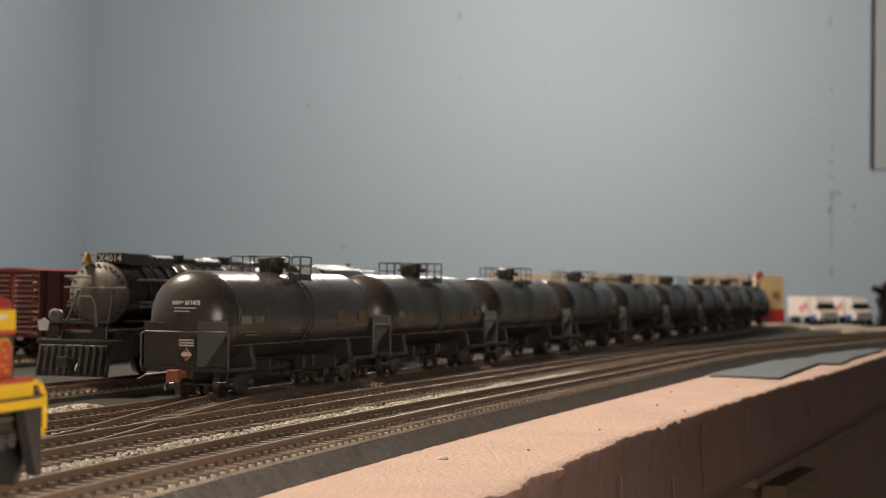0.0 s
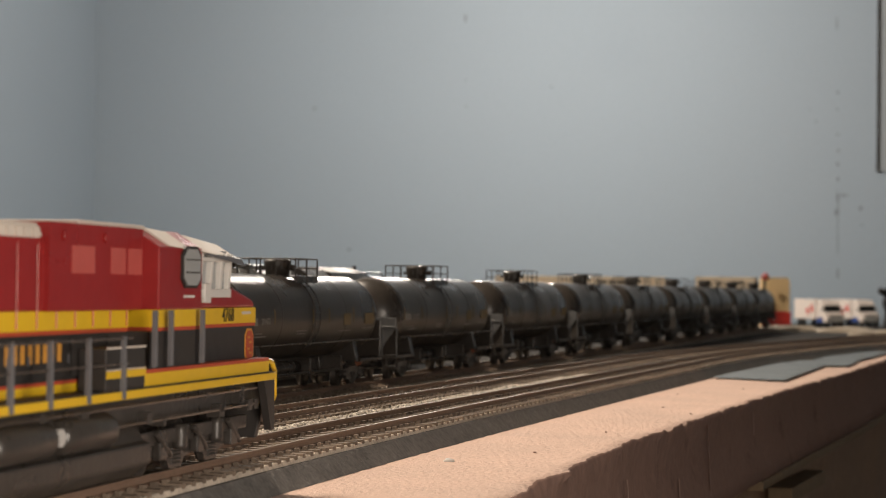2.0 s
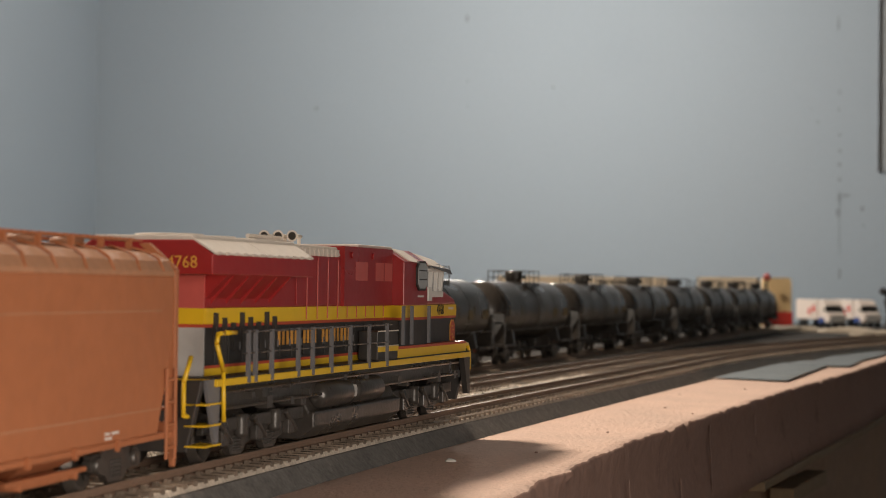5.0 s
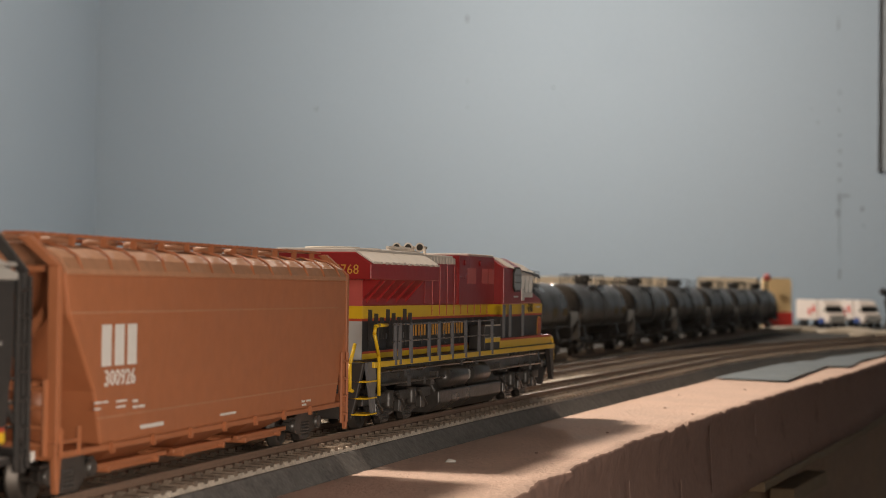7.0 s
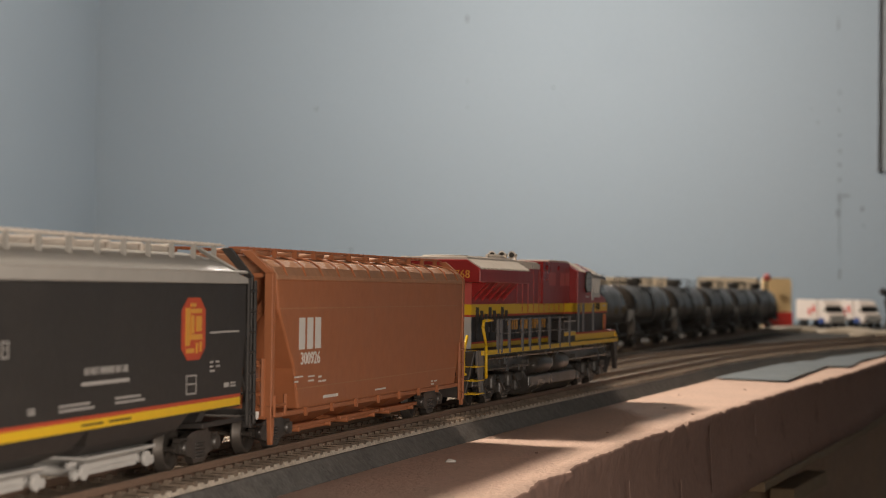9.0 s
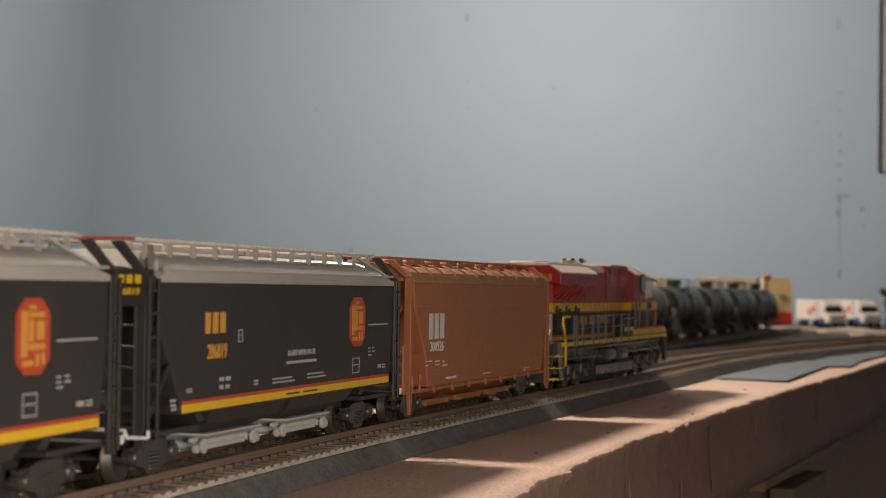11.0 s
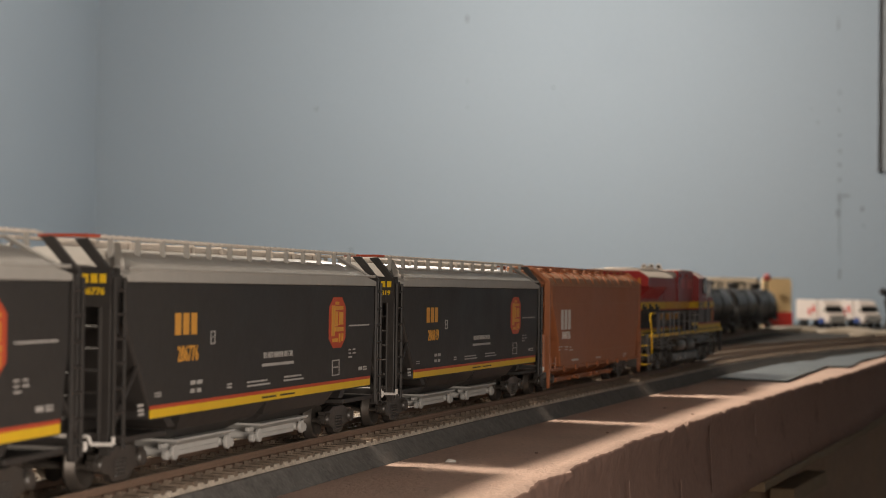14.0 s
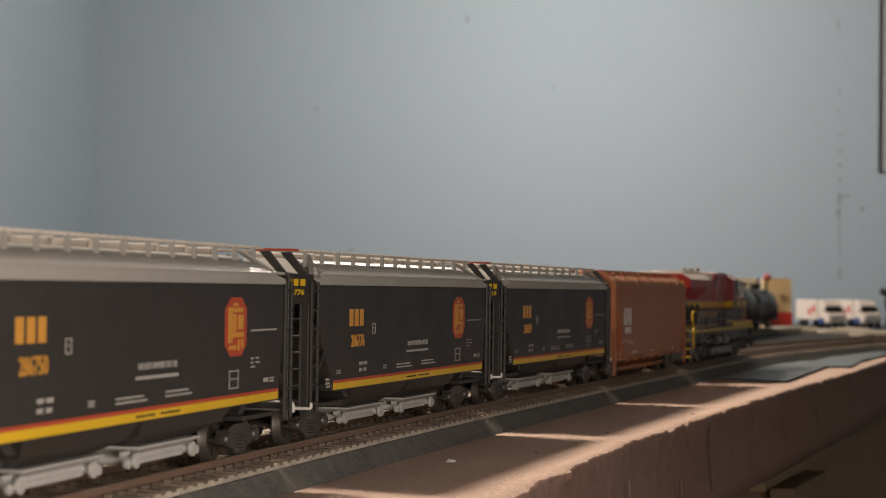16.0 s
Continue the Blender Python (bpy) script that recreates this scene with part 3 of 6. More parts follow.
        tube(bm, [(xp + e * 0.001, y, 0.0118), (xp + e * 0.001, y, 0.0103), (xp + e * 0.0022, -0.0150, 0.0103), (xp + e * 0.0022, -0.0145, 0.0118), (xp + e * 0.0020, -0.004, 0.0118),
                  (xp + e * 0.0026, 0.0, 0.0105)], 0.00042)
        part("uncoupling_lever", bm, WHITE, car, "thin white uncoupling lever")
        coupler(car, x0 + e * 0.003, e)
        bogie(car, e * 0.0735 + 0.001)
    bm = bmesh.new()
    box(bm, -0.0914, -0.0908, -0.0182, 0.0182, 0.0372, 0.0448)
    plate = part("end_plate", bm, BLACK, car, "black end plate with yellow number")
    words(number, 0.0019, YELLOW, plate, Matrix.Translation((-0.0915, -0.0142, 0.0402)) @ pose(0, 0, 0, 90, 0, -90), bold=0.00006)
    for i in range(3):
        bm = bmesh.new()
        yb = -0.0122 - i * 0.0019
        box(bm, -0.0916, -0.0913, yb - 0.0013, yb, 0.0419, 0.0437)
        part("lettering", bm, YELLOW, plate)
    # stripes and markings
    mark("stripe", -0.0718, 0.0845, 0.0141, 0.0159, -W, YELLOW, car, "yellow stripe")
    mark("stripe", -0.0718, 0.0845, 0.0159, 0.0167, -W, REDP, car, "red stripe")
    for a, b in ((-0.005, 0.005), (0.008, 0.019)):
        mark("stripe_print", a, b, 0.0148, 0.0152, -W - 0.0001, DARKPRINT, car)
    bm = bmesh.new()
    w, h = 0.0072, 0.0068
    octo = [(-w, -h * 0.62), (-w * 0.5, -h), (w * 0.5, -h), (w, -h * 0.62), (w, h * 0.62), (w * 0.5, h), (-w * 0.5, h), (-w, h * 0.62)]
    prism(bm, [(0.0535 + a, 0.0322 + b) for a, b in octo], -W - 0.00012, -W + 0.0001)
    sign = part("herald", bm, REDP, car, "red eight-sided herald with gold shapes")
    for a0, a1, b0, b1 in ((-0.0052, -0.0026, -0.0036, 0.0046), (-0.0022, 0.0046, 0.0034, 0.0044), (-0.002, 0.0, -0.001, 0.003), (0.0012, 0.0046, -0.0006, 0.0028), (-0.0022, 0.0050, -0.0024, -0.0012),
                           (-0.0046, 0.0, -0.0052, -0.0042), (0.0012, 0.0024, -0.0054, -0.0030), (0.0036, 0.0048, -0.0050, -0.0028), (-0.0022, 0.001, 0.0048, 0.0056)):
        mark("emblem", 0.0535 + a0, 0.0535 + a1, 0.0322 + b0, 0.0322 + b1, -W - 0.00016, GOLD, sign)
    letter_blocks(3, -0.0590, -0.0455, 0.0310, 0.0357, -W, GOLD, car)
    words(number, 0.0048, GOLD, car, upright(-0.0517, -W - 0.0001, 0.0268), wide=0.82, bold=0.00005)
    words("DO NOT HAMMER ON CAR", 0.0021, STENCIL, car, upright(0.0065, -W - 0.0001, 0.0250), wide=0.80)
    for a0, a1, b0, b1 in ((-0.005, 0.018, 0.0224, 0.0231), (-0.050, -0.0472, 0.0201, 0.0210), (-0.0462, -0.0432, 0.0201, 0.0210), (-0.050, -0.0476, 0.0183, 0.0192), (-0.0462, -0.0438, 0.0183, 0.0192),
                           (-0.028, -0.025, 0.0190, 0.0194), (-0.028, -0.025, 0.0183, 0.0187), (-0.015, -0.001, 0.0189, 0.0193), (-0.015, 0.001, 0.0180, 0.0184), (0.011, 0.024, 0.0191, 0.0195),
                           (0.011, 0.026, 0.0182, 0.0186), (0.064, 0.083, 0.0310, 0.0314), (0.064, 0.0662, 0.0244, 0.0248), (0.0678, 0.070, 0.0244, 0.0248), (0.064, 0.0662, 0.0234, 0.0238),
                           (0.0678, 0.0706, 0.0234, 0.0238), (0.064, 0.0672, 0.0224, 0.0228), (0.0735, 0.0768, 0.0186, 0.0196), (0.0778, 0.0812, 0.0192, 0.0196), (0.0778, 0.0812, 0.0185, 0.0189),
                           (-0.0695, -0.066, 0.0190, 0.0193), (-0.0695, -0.066, 0.0184, 0.0187), (-0.0780, -0.0752, 0.0168, 0.0174), (-0.0778, -0.0750, 0.0158, 0.0164), (-0.0776, -0.0748, 0.0150, 0.0155)):
        mark("marking", a0, a1, b0, b1, -W, STENCIL, car)
    for x0, x1, z0, z1 in ((-0.0385, -0.0358, 0.0286, 0.0316), (0.0495, 0.0557, 0.0180, 0.0222)):
        bm = bmesh.new()
        t = 0.00028
        for a, b, c, d in ((x0, x1, z0, z0 + t), (x0, x1, z1 - t, z1), (x0, x0 + t, z0 + t, z1 - t), (x1 - t, x1, z0 + t, z1 - t), (x0 + 3 * t, x1 - 3 * t, (z0 + z1) / 2, (z0 + z1) / 2 + t)):
            box(bm, a, b, -W - 0.0001, -W + 0.0001, c, d)
        part("stencil_box", bm, STENCIL, car)
    return tagged(car, "black covered hopper car with yellow-red stripe and grey roof", "hopper car", group="cars of the moving train")


# ---- orange covered hopper ----
def orange_hopper():
    car = empty("covered_hopper")
    W = 0.0185
    bm = bmesh.new()
    prism(bm, [(-0.0700, 0.0105), (0.0800, 0.0105), (0.0885, 0.030), (0.0885, 0.0436), (-0.0870, 0.0436), (-0.0850, 0.036), (-0.0735, 0.021)], -W, W)
    part("body", bm, ORANGE, car, "orange-brown painted smooth side", bevel=0.0006)
    for z in (0.0362, 0.0158):
        mark("seam", -0.072 if z < 0.02 else -0.0845, 0.0815, z - 0.00015, z + 0.00015, -W, ROOFRUST, car)
    for s in (-1, 1):
        bm = bmesh.new()
        a, b = sorted((s * (W - 0.001), s * (W + 0.0002)))
        box(bm, -0.0895, 0.0895, a, b, 0.0094, 0.0106)
        part("side_sill", bm, ORANGE, car, bevel=0.0002)
        for k in range(7):
            bm = bmesh.new()
            x = -0.066 + k * 0.0205
            box(bm, x - 0.0005, x + 0.0005, *sorted((s * (W + 0.0001), s * (W + 0.0009))), 0.0088, 0.0110)
            part("jacking_pad", bm, ORANGE, car)
    bm = bmesh.new()
    prof = [(-W - 0.0002, 0.0434), (-W, 0.0445), (-0.0172, 0.0466), (-0.0148, 0.0481), (-0.0105, 0.0491), (-0.005, 0.0496), (0, 0.0498)]
    prof = prof + [(-a, b) for a, b in reversed(prof[:-1])]
    loft(bm, [[(x, a, b) for a, b in prof] for x in np.linspace(-0.0865, 0.0885, 15)])
    part("roof", bm, ROOFRUST, car, "dusty orange-brown curved roof", bevel=0.0003)
    for k in range(13):
        x = -0.080 + k * 0.0135
        for s in (-1, 1):
            bm = bmesh.new()
            pts = [(x + (0.004 * i / 4 if k % 2 else 0), s * a * 1.01, b + 0.0004) for i, (a, b) in enumerate(((0.0184, 0.0440), (0.0172, 0.0466), (0.0148, 0.0481), (0.0105, 0.0491)))]
            tube(bm, pts, 0.0003, 5)
            part("roof_rib", bm, ORANGE, car)
    for s in (-1, 1):
        bm = bmesh.new()
        a, b = sorted((s * 0.0060, s * 0.0110))
        box(bm, -0.0890, 0.0890, a, b, 0.0508, 0.0511)
        for k in range(46):
            box(bm, -0.088 + k * 0.0038, -0.0865 + k * 0.0038, a, b, 0.0511, 0.0514)
        for k in range(12):
            x = -0.083 + k * 0.015
            box(bm, x - 0.0004, x + 0.0004, *sorted((s * 0.0100, s * 0.0112)), 0.0488, 0.0510)
        part("running_board", bm, ORANGE, car, "slotted orange roof walkway")
    for k in range(8):
        bm = bmesh.new()
        lathe(bm, [(0.0497, 0.0036), (0.0509, 0.0036), (0.0513, 0.0028)], (-0.074 + k * 0.0212, 0, 0), "z", 16)
        part("hatch", bm, ROOFRUST, car, "round roof hatch")
    for e in (-1, 1):
        x0 = e * 0.0895
        bm = bmesh.new()
        prism(bm, [(e * 0.0860, 0.0440), (e * 0.0870, 0.0440), (e * 0.0855, 0.036), (e * 0.060, 0.0110), (e * 0.056, 0.0110), (e * 0.0845, 0.036)], -0.0180, 0.0180)
        part("slope_sheet", bm, ORANGE, car)
        bm = bmesh.new()
        for s in (-1, 1):
            box(bm, x0 - 0.0010, x0 + 0.0010, *sorted((s * 0.0166, s * 0.0188)), 0.0095, 0.0450)
            loft(bm, [[(x0 + k, s * 0.0188, 0.0450), (x0 + k, s * 0.0166, 0.0450), (x0 + k, s * 0.0100, 0.0504), (x0 + k, s * 0.0125, 0.0506)] for k in (-0.001, 0.001)])
            loft(bm, [[(x0 - e * 0.0005, s * 0.0170, 0.038), (x0 - e * 0.0005, s * 0.0185, 0.038), (x0 - e * 0.0005, s * 0.0185, 0.0405), (x0 - e * 0.0005, s * 0.0170, 0.0405)],
                      [(x0 - e * 0.0005, s * 0.0040, 0.022), (x0 - e * 0.0005, s * 0.0052, 0.022), (x0 - e * 0.0005, s * 0.0052, 0.0235), (x0 - e * 0.0005, s * 0.0040, 0.0235)]])
            prism(bm, [(x0 - 0.0014, 0.0098), (x0 + 0.0014, 0.0098), (x0 + 0.0006, 0.0030), (x0 - 0.0006, 0.0030)], *sorted((s * 0.0176, s * 0.0188)))
        box(bm, x0 - 0.0012, x0 + 0.0012, -0.0188, 0.0188, 0.0092, 0.0125)
        box(bm, x0 - 0.0010, x0 + 0.0010, -0.0170, 0.0170, 0.0220, 0.0236)
        box(bm, min(x0, e * 0.06), max(x0, e * 0.06), -0.0180, 0.0180, 0.0092, 0.0104)
        box(bm, min(x0, e * 0.087), max(x0, e * 0.087), -0.0180, 0.0180, 0.0438, 0.0450)
        part("end_frame", bm, ORANGE, car, "open orange end frame with braces", bevel=0.0002)
        ladder(car, x0 + e * 0.0012, -0.0165, -0.0075, 0.0100, 0.0240, ORANGE, 4, 0.0006)
        ladder(car, x0 + e * 0.0012, 0.0075, 0.0165, 0.0100, 0.0440, ORANGE, 8, 0.0005)
        if e > 0:
            side_ladder(car, x0 - e * 0.0060, x0 - e * 0.0010, -0.0190, 0.0050, 0.0240, ORANGE, 4)
        else:
            side_ladder(car, x0 + 0.0008, x0 + 0.0085, -0.0188, 0.0098, 0.0150, ORANGE, 1)
        bm = bmesh.new()
        lathe(bm, [(-0.006, 0.001), (-0.0058, 0.0042), (0.0058, 0.0042), (0.006, 0.001)], (e * 0.078, -0.006, 0.0190), "y", 18)
        part("air_reservoir", bm, ORANGE, car)
        coupler(car, x0 + e * 0.0005, e, UNDER)
        bogie(car, e * 0.0720)
    for c in (-0.040, 0.0, 0.040):
        bm = bmesh.new()
        loft(bm, [[(c - 0.019, -0.0175, 0.0106), (c + 0.019, -0.0175, 0.0106), (c + 0.019, 0.0175, 0.0106), (c - 0.019, 0.0175, 0.0106)],
                  [(c - 0.009, -0.008, 0.0052), (c + 0.009, -0.008, 0.0052), (c + 0.009, 0.008, 0.0052), (c - 0.009, 0.008, 0.0052)]])
        bay = part("hopper_bay", bm, ORANGE, car)
        bm = bmesh.new()
        box(bm, c - 0.0125, c + 0.0125, -0.0110, 0.0110, 0.0034, 0.0052)
        for s in (-1, 1):
            rod(bm, (c + s * 0.0125, -0.0125, 0.0042), (c + s * 0.0125, 0.0125, 0.0042), 0.0008, 8)
        box(bm, c - 0.018, c + 0.018, -0.0122, -0.0110, 0.0046, 0.0056)
        part("outlet_gate", bm, ORANGE, bay, bevel=0.0002)
    letter_blocks(3, -0.0706, -0.0522, 0.0257, 0.0338, -W, WHITE, car)
    words("300926", 0.0045, WHITE, car, upright(-0.0619, -W - 0.0001, 0.0232), wide=1.12, bold=0.00003)
    for a0, a1, b0, b1 in ((-0.0734, -0.0704, 0.0186, 0.0190), (-0.0698, -0.0674, 0.0186, 0.0190), (-0.0734, -0.0708, 0.0174, 0.0178), (-0.0634, -0.0584, 0.0184, 0.0188), (-0.0634, -0.0590, 0.0173, 0.0177),
                           (-0.0554, -0.0530, 0.0180, 0.0185), (-0.0554, -0.0530, 0.0168, 0.0173), (-0.0524, -0.0494, 0.0168, 0.0173), (-0.0514, -0.0394, 0.0124, 0.0132), (-0.0064, 0.0036, 0.0123, 0.0128),
                           (0.0516, 0.0540, 0.0122, 0.0127), (0.0550, 0.0586, 0.0122, 0.0127), (0.0516, 0.0550, 0.0113, 0.0118)):
        mark("marking", a0, a1, b0, b1, -W, WHITE, car)
    return tagged(car, "orange-brown covered hopper car with white markings and open ends", "hopper car", group="cars of the moving train")


# ---- diesel locomotive ----
def locomotive():
    car = empty("diesel_locomotive")
    H = 0.0115

    def band(name, x0, x1, z0, z1, y, material, label=""):
        bm = bmesh.new()
        box(bm, x0, x1, -y, y, z0, z1)
        return part(name, bm, material, car, label)
    # frame, sill, deck
    band("underframe", -0.110, 0.112, 0.0125, 0.0186, 0.0150, UNDER)
    bm = bmesh.new()
    prism(bm, [(-0.112, 0.0186), (0.1145, 0.0186), (0.1145, 0.0203), (-0.112, 0.0203)], -0.0185, 0.0185)
    part("side_sill", bm, YELLOW, car, "yellow side sill", bevel=0.0002)
    band("deck", -0.1115, 0.1140, 0.0203, 0.0206, 0.0181, BLACK, "dark walkway")
    # long hood in its paint bands
    hood = bmesh.new()
    box(hood, -0.1035, 0.036, -H, H, 0.0206, 0.0222)
    part("hood_base", hood, YELLOW, car)
    band("hood_lower", -0.1033, 0.036, 0.0229, 0.0318, H - 0.0001, BLACK, "black lower hood")
    band("hood_line", -0.1034, 0.036, 0.0222, 0.0229, H, REDP)
    band("hood_line", -0.1034, 0.036, 0.0318, 0.0326, H, REDP)
    band("hood_stripe", -0.1034, 0.036, 0.0326, 0.0363, H + 0.0001, YELLOW, "broad yellow stripe")
    bm = bmesh.new()
    prism(bm, [(-H, 0.0363), (H, 0.0363), (H, 0.0505), (0.0095, 0.0526), (-0.0095, 0.0526), (-H, 0.0505)], -0.1033, 0.036, "x")
    part("hood_upper", bm, RED, car, "deep red upper hood", bevel=0.0003)
    # hood doors with edges, latches
    for k in range(15):
        x = -0.098 + k * 0.0088
        bm = bmesh.new()
        box(bm, x, x + 0.0076, -H - 0.00035, -H, 0.0235, 0.0312)
        d = part("hood_door", bm, BLACK, car, bevel=0.0001)
        bm = bmesh.new()
        box(bm, x + 0.0066, x + 0.0072, -H - 0.0006, -H - 0.0002, 0.0262, 0.0280)
        part("latch", bm, POST, d)
    for k in range(9):
        x = -0.042 + k * 0.0086
        bm = bmesh.new()
        box(bm, x, x + 0.0074, -H - 0.0003, -H, 0.0368, 0.0496)
        part("hood_door", bm, RED, car, bevel=0.0001)
        bm = bmesh.new()
        rod(bm, (x + 0.0079, -H - 0.0003, 0.0330), (x + 0.0079, -H - 0.0003, 0.0490), 0.00014, 5)
        part("grab_line", bm, PINK, car)
    # flared radiator section with overhanging wings
    bm = bmesh.new()
    prism(bm, [(-0.0175, 0.0441), (0.0175, 0.0441), (0.0175, 0.0487), (0.0125, 0.0520), (-0.0125, 0.0520), (-0.0175, 0.0487)], -0.1135, -0.0450, "x")
    part("radiator_wing", bm, RED, car, "red overhanging radiator section", bevel=0.0003)
    bm = bmesh.new()
    for s in (-1, 1):
        prism(bm, [(s * H, 0.0385), (s * 0.0172, 0.0441), (s * H, 0.0441)], -0.1035, -0.062, "x")
        for k in range(5):
            x = -0.100 + k * 0.0095
            prism(bm, [(s * H, 0.0372), (s * 0.0173, 0.0439), (s * H, 0.0445)], x, x + 0.0007, "x")
    part("radiator_flare", bm, RED, car)
    for x0, x1 in ((-0.113, -0.0805), (-0.0800, -0.0460)):
        bm = bmesh.new()
        for s in (-1, 1):
            loft(bm, [[(x, s * 0.0178, 0.0487), (x, s * 0.0178, 0.0491), (x, s * 0.0122, 0.0526), (x, s * 0.0122, 0.0521)] for x in (x0, x1)])
            for k in range(6):
                x = x0 + (x1 - x0) * (k + 0.3) / 6
                box(bm, x, x + 0.0018, *sorted((s * 0.0172, s * 0.0180)), 0.0486, 0.0493)
        part("radiator_screen", bm, CREAM, car, "cream radiator screens")
    bm = bmesh.new()
    prism(bm, [(-0.0128, 0.0516), (0.0128, 0.0516), (0.0122, 0.0531), (-0.0122, 0.0531)], -0.1130, -0.0455, "x")
    prism(bm, [(-0.0118, 0.0504), (0.0118, 0.0504), (0.0105, 0.0529), (-0.0105, 0.0529)], -0.0450, -0.0060, "x")
    part("hood_roof", bm, CREAM, car, "cream roof panels", bevel=0.0003)
    bm = bmesh.new()
    for k in range(10):
        x = -0.0430 + k * 0.0036
        box(bm, x, x + 0.0024, -0.0121, -0.0113, 0.0500, 0.0520)
    part("roof_vent", bm, CREAM, car)
    for x in (-0.098, -0.078, -0.058):
        bm = bmesh.new()
        lathe(bm, [(0.0531, 0.0082), (0.0537, 0.0082), (0.0538, 0.0070), (0.0534, 0.0066), (0.0534, 0.0015), (0.0538, 0.0012)], (x, 0, 0), "z", 24)
        part("roof_fan", bm, CREAM, car)
    bm = bmesh.new()
    for y in (-0.0070, -0.0030, 0.0010):
        lathe(bm, [(-0.0330, 0.0016), (-0.0318, 0.0011), (-0.0290, 0.0006), (-0.0260, 0.0005)], (0, y, 0.0552), "x", 14)
        rod(bm, (-0.0275, y, 0.0528), (-0.0275, y, 0.0552), 0.0005, 6)
    tube(bm, [(-0.058, -0.004, 0.0545), (-0.034, -0.004, 0.0545)], 0.0006)
    box(bm, -0.057, -0.036, -0.008, 0.002, 0.0531, 0.0538)
    horn = part("roof_silencer", bm, CREAM, car, "cream exhaust and horn cluster")
    # flat dark discs stand in for the shade inside the horns
    for y in (-0.0070, -0.0030, 0.0010):
        bm = bmesh.new()
        rod(bm, (-0.03306, y, 0.0552), (-0.0329, y, 0.0552), 0.0011, 12)
        part("horn_mouth_shade", bm, DARKPRINT, horn)
    # equipment cabinet behind the cab
    band("equipment_cabinet", -0.0055, 0.0405, 0.0363, 0.0532, 0.0128, RED, "red blower cabinet")
    for a, b in ((0.0046, 0.0156), (0.0236, 0.0312), (0.0326, 0.0400)):
        mark("intake_screen", a, b, 0.0436, 0.0490, -0.0128, PINK, car, "pale red intake screen")
    for x in (0.001, 0.0205):
        bm = bmesh.new()
        lathe(bm, [(-0.0134, 0.0010), (-0.0127, 0.0010), (-0.0127, 0.0004)], (x, 0, 0.0508), "y", 12)
        part("lifting_ring", bm, RED, car)
    bm = bmesh.new()
    box(bm, 0.012, 0.046, -0.0110, 0.0110, 0.0532, 0.0542)
    part("air_conditioner", bm, CREAM, car, "cream roof box", bevel=0.0004)
    # cab
    Wc = 0.0166
    bm = bmesh.new()
    prism(bm, [(-Wc, 0.0363), (Wc, 0.0363), (Wc, 0.0496), (0.0105, 0.0534), (-0.0105, 0.0534), (-Wc, 0.0496)], 0.0405, 0.0662, "x")
    part("cab", bm, RED, car, "deep red cab", bevel=0.0003)
    bm = bmesh.new()
    loft(bm, [[(x, -Wc - 0.0005, 0.0498 - d), (x, Wc + 0.0005, 0.0498 - d), (x, 0.0107, 0.0538 - d), (x, -0.0107, 0.0538 - d)] for x, d in ((0.046, 0.0), (0.070, 0.0010), (0.092, 0.0026))])
    part("cab_roof", bm, CREAM, car, "cream sloping cab roof", bevel=0.0003)
    band("cab_stripe", 0.0406, 0.0665, 0.0326, 0.0363, Wc, YELLOW)
    band("cab_line", 0.0406, 0.0665, 0.0318, 0.0326, Wc - 0.0001, REDP)
    band("cab_lower", 0.0360, 0.0665, 0.0206, 0.0318, Wc - 0.0002, BLACK)
    bm = bmesh.new()
    rx, rz = 0.0056, 0.0046
    fr = [(0.0583 + sx * rx, 0.0455 + sz * rz) for sx, sz in ((-1, -0.6), (-0.6, -1), (0.6, -1), (1, -0.6), (1, 0.6), (0.6, 1), (-0.6, 1), (-1, 0.6))]
    prism(bm, fr, -Wc - 0.0006, -Wc + 0.0002)
    win = part("cab_window", bm, BLACK, car, "black-framed cab window")
    bm = bmesh.new()
    prism(bm, [(0.0583 + (a - 0.0583) * 0.86, 0.0455 + (b - 0.0455) * 0.86) for a, b in fr], -Wc - 0.0008, -Wc - 0.0005)
    part("pane", bm, GLASS_GLARE, win, "window glass with pale glare in its colour")
    for z in (0.0442, 0.0470):
        mark("window_bar", 0.0540, 0.0626, z, z + 0.0003, -Wc - 0.0008, BLACK, win)
    mark("number_plate_bar", 0.055, 0.0615, 0.0388, 0.0394, -Wc, WHITE, car)
    # windscreen corner and its white frames
    bm = bmesh.new()
    for a, b in ((0.0668, 0.0690), (0.0745, 0.0758), (0.0810, 0.0826), (0.0868, 0.0884)):
        loft(bm, [[(a, -0.0152, 0.0392), (b, -0.0152, 0.0392), (b, -0.0140, 0.0392), (a, -0.0140, 0.0392)], [(a, -0.0160, 0.0490), (b, -0.0160, 0.0490), (b, -0.0145, 0.0490), (a, -0.0145, 0.0490)]])
    box(bm, 0.0668, 0.0885, -0.0156, -0.0142, 0.0388, 0.0408)
    box(bm, 0.0668, 0.0885, -0.0160, -0.0146, 0.0470, 0.0480)
    box(bm, 0.0700, 0.0740, -0.0160, -0.0150, 0.0376, 0.0420)
    part("windscreen_frame", bm, WHITE, car, "white window frames and mirror", bevel=0.0002)
    bm = bmesh.new()
    box(bm, 0.0668, 0.0880, -0.0144, 0.0144, 0.0390, 0.0496)
    part("windscreen", bm, GLASS_GLARE, car, "windscreen with pale glare in its colour")
    bm = bmesh.new()
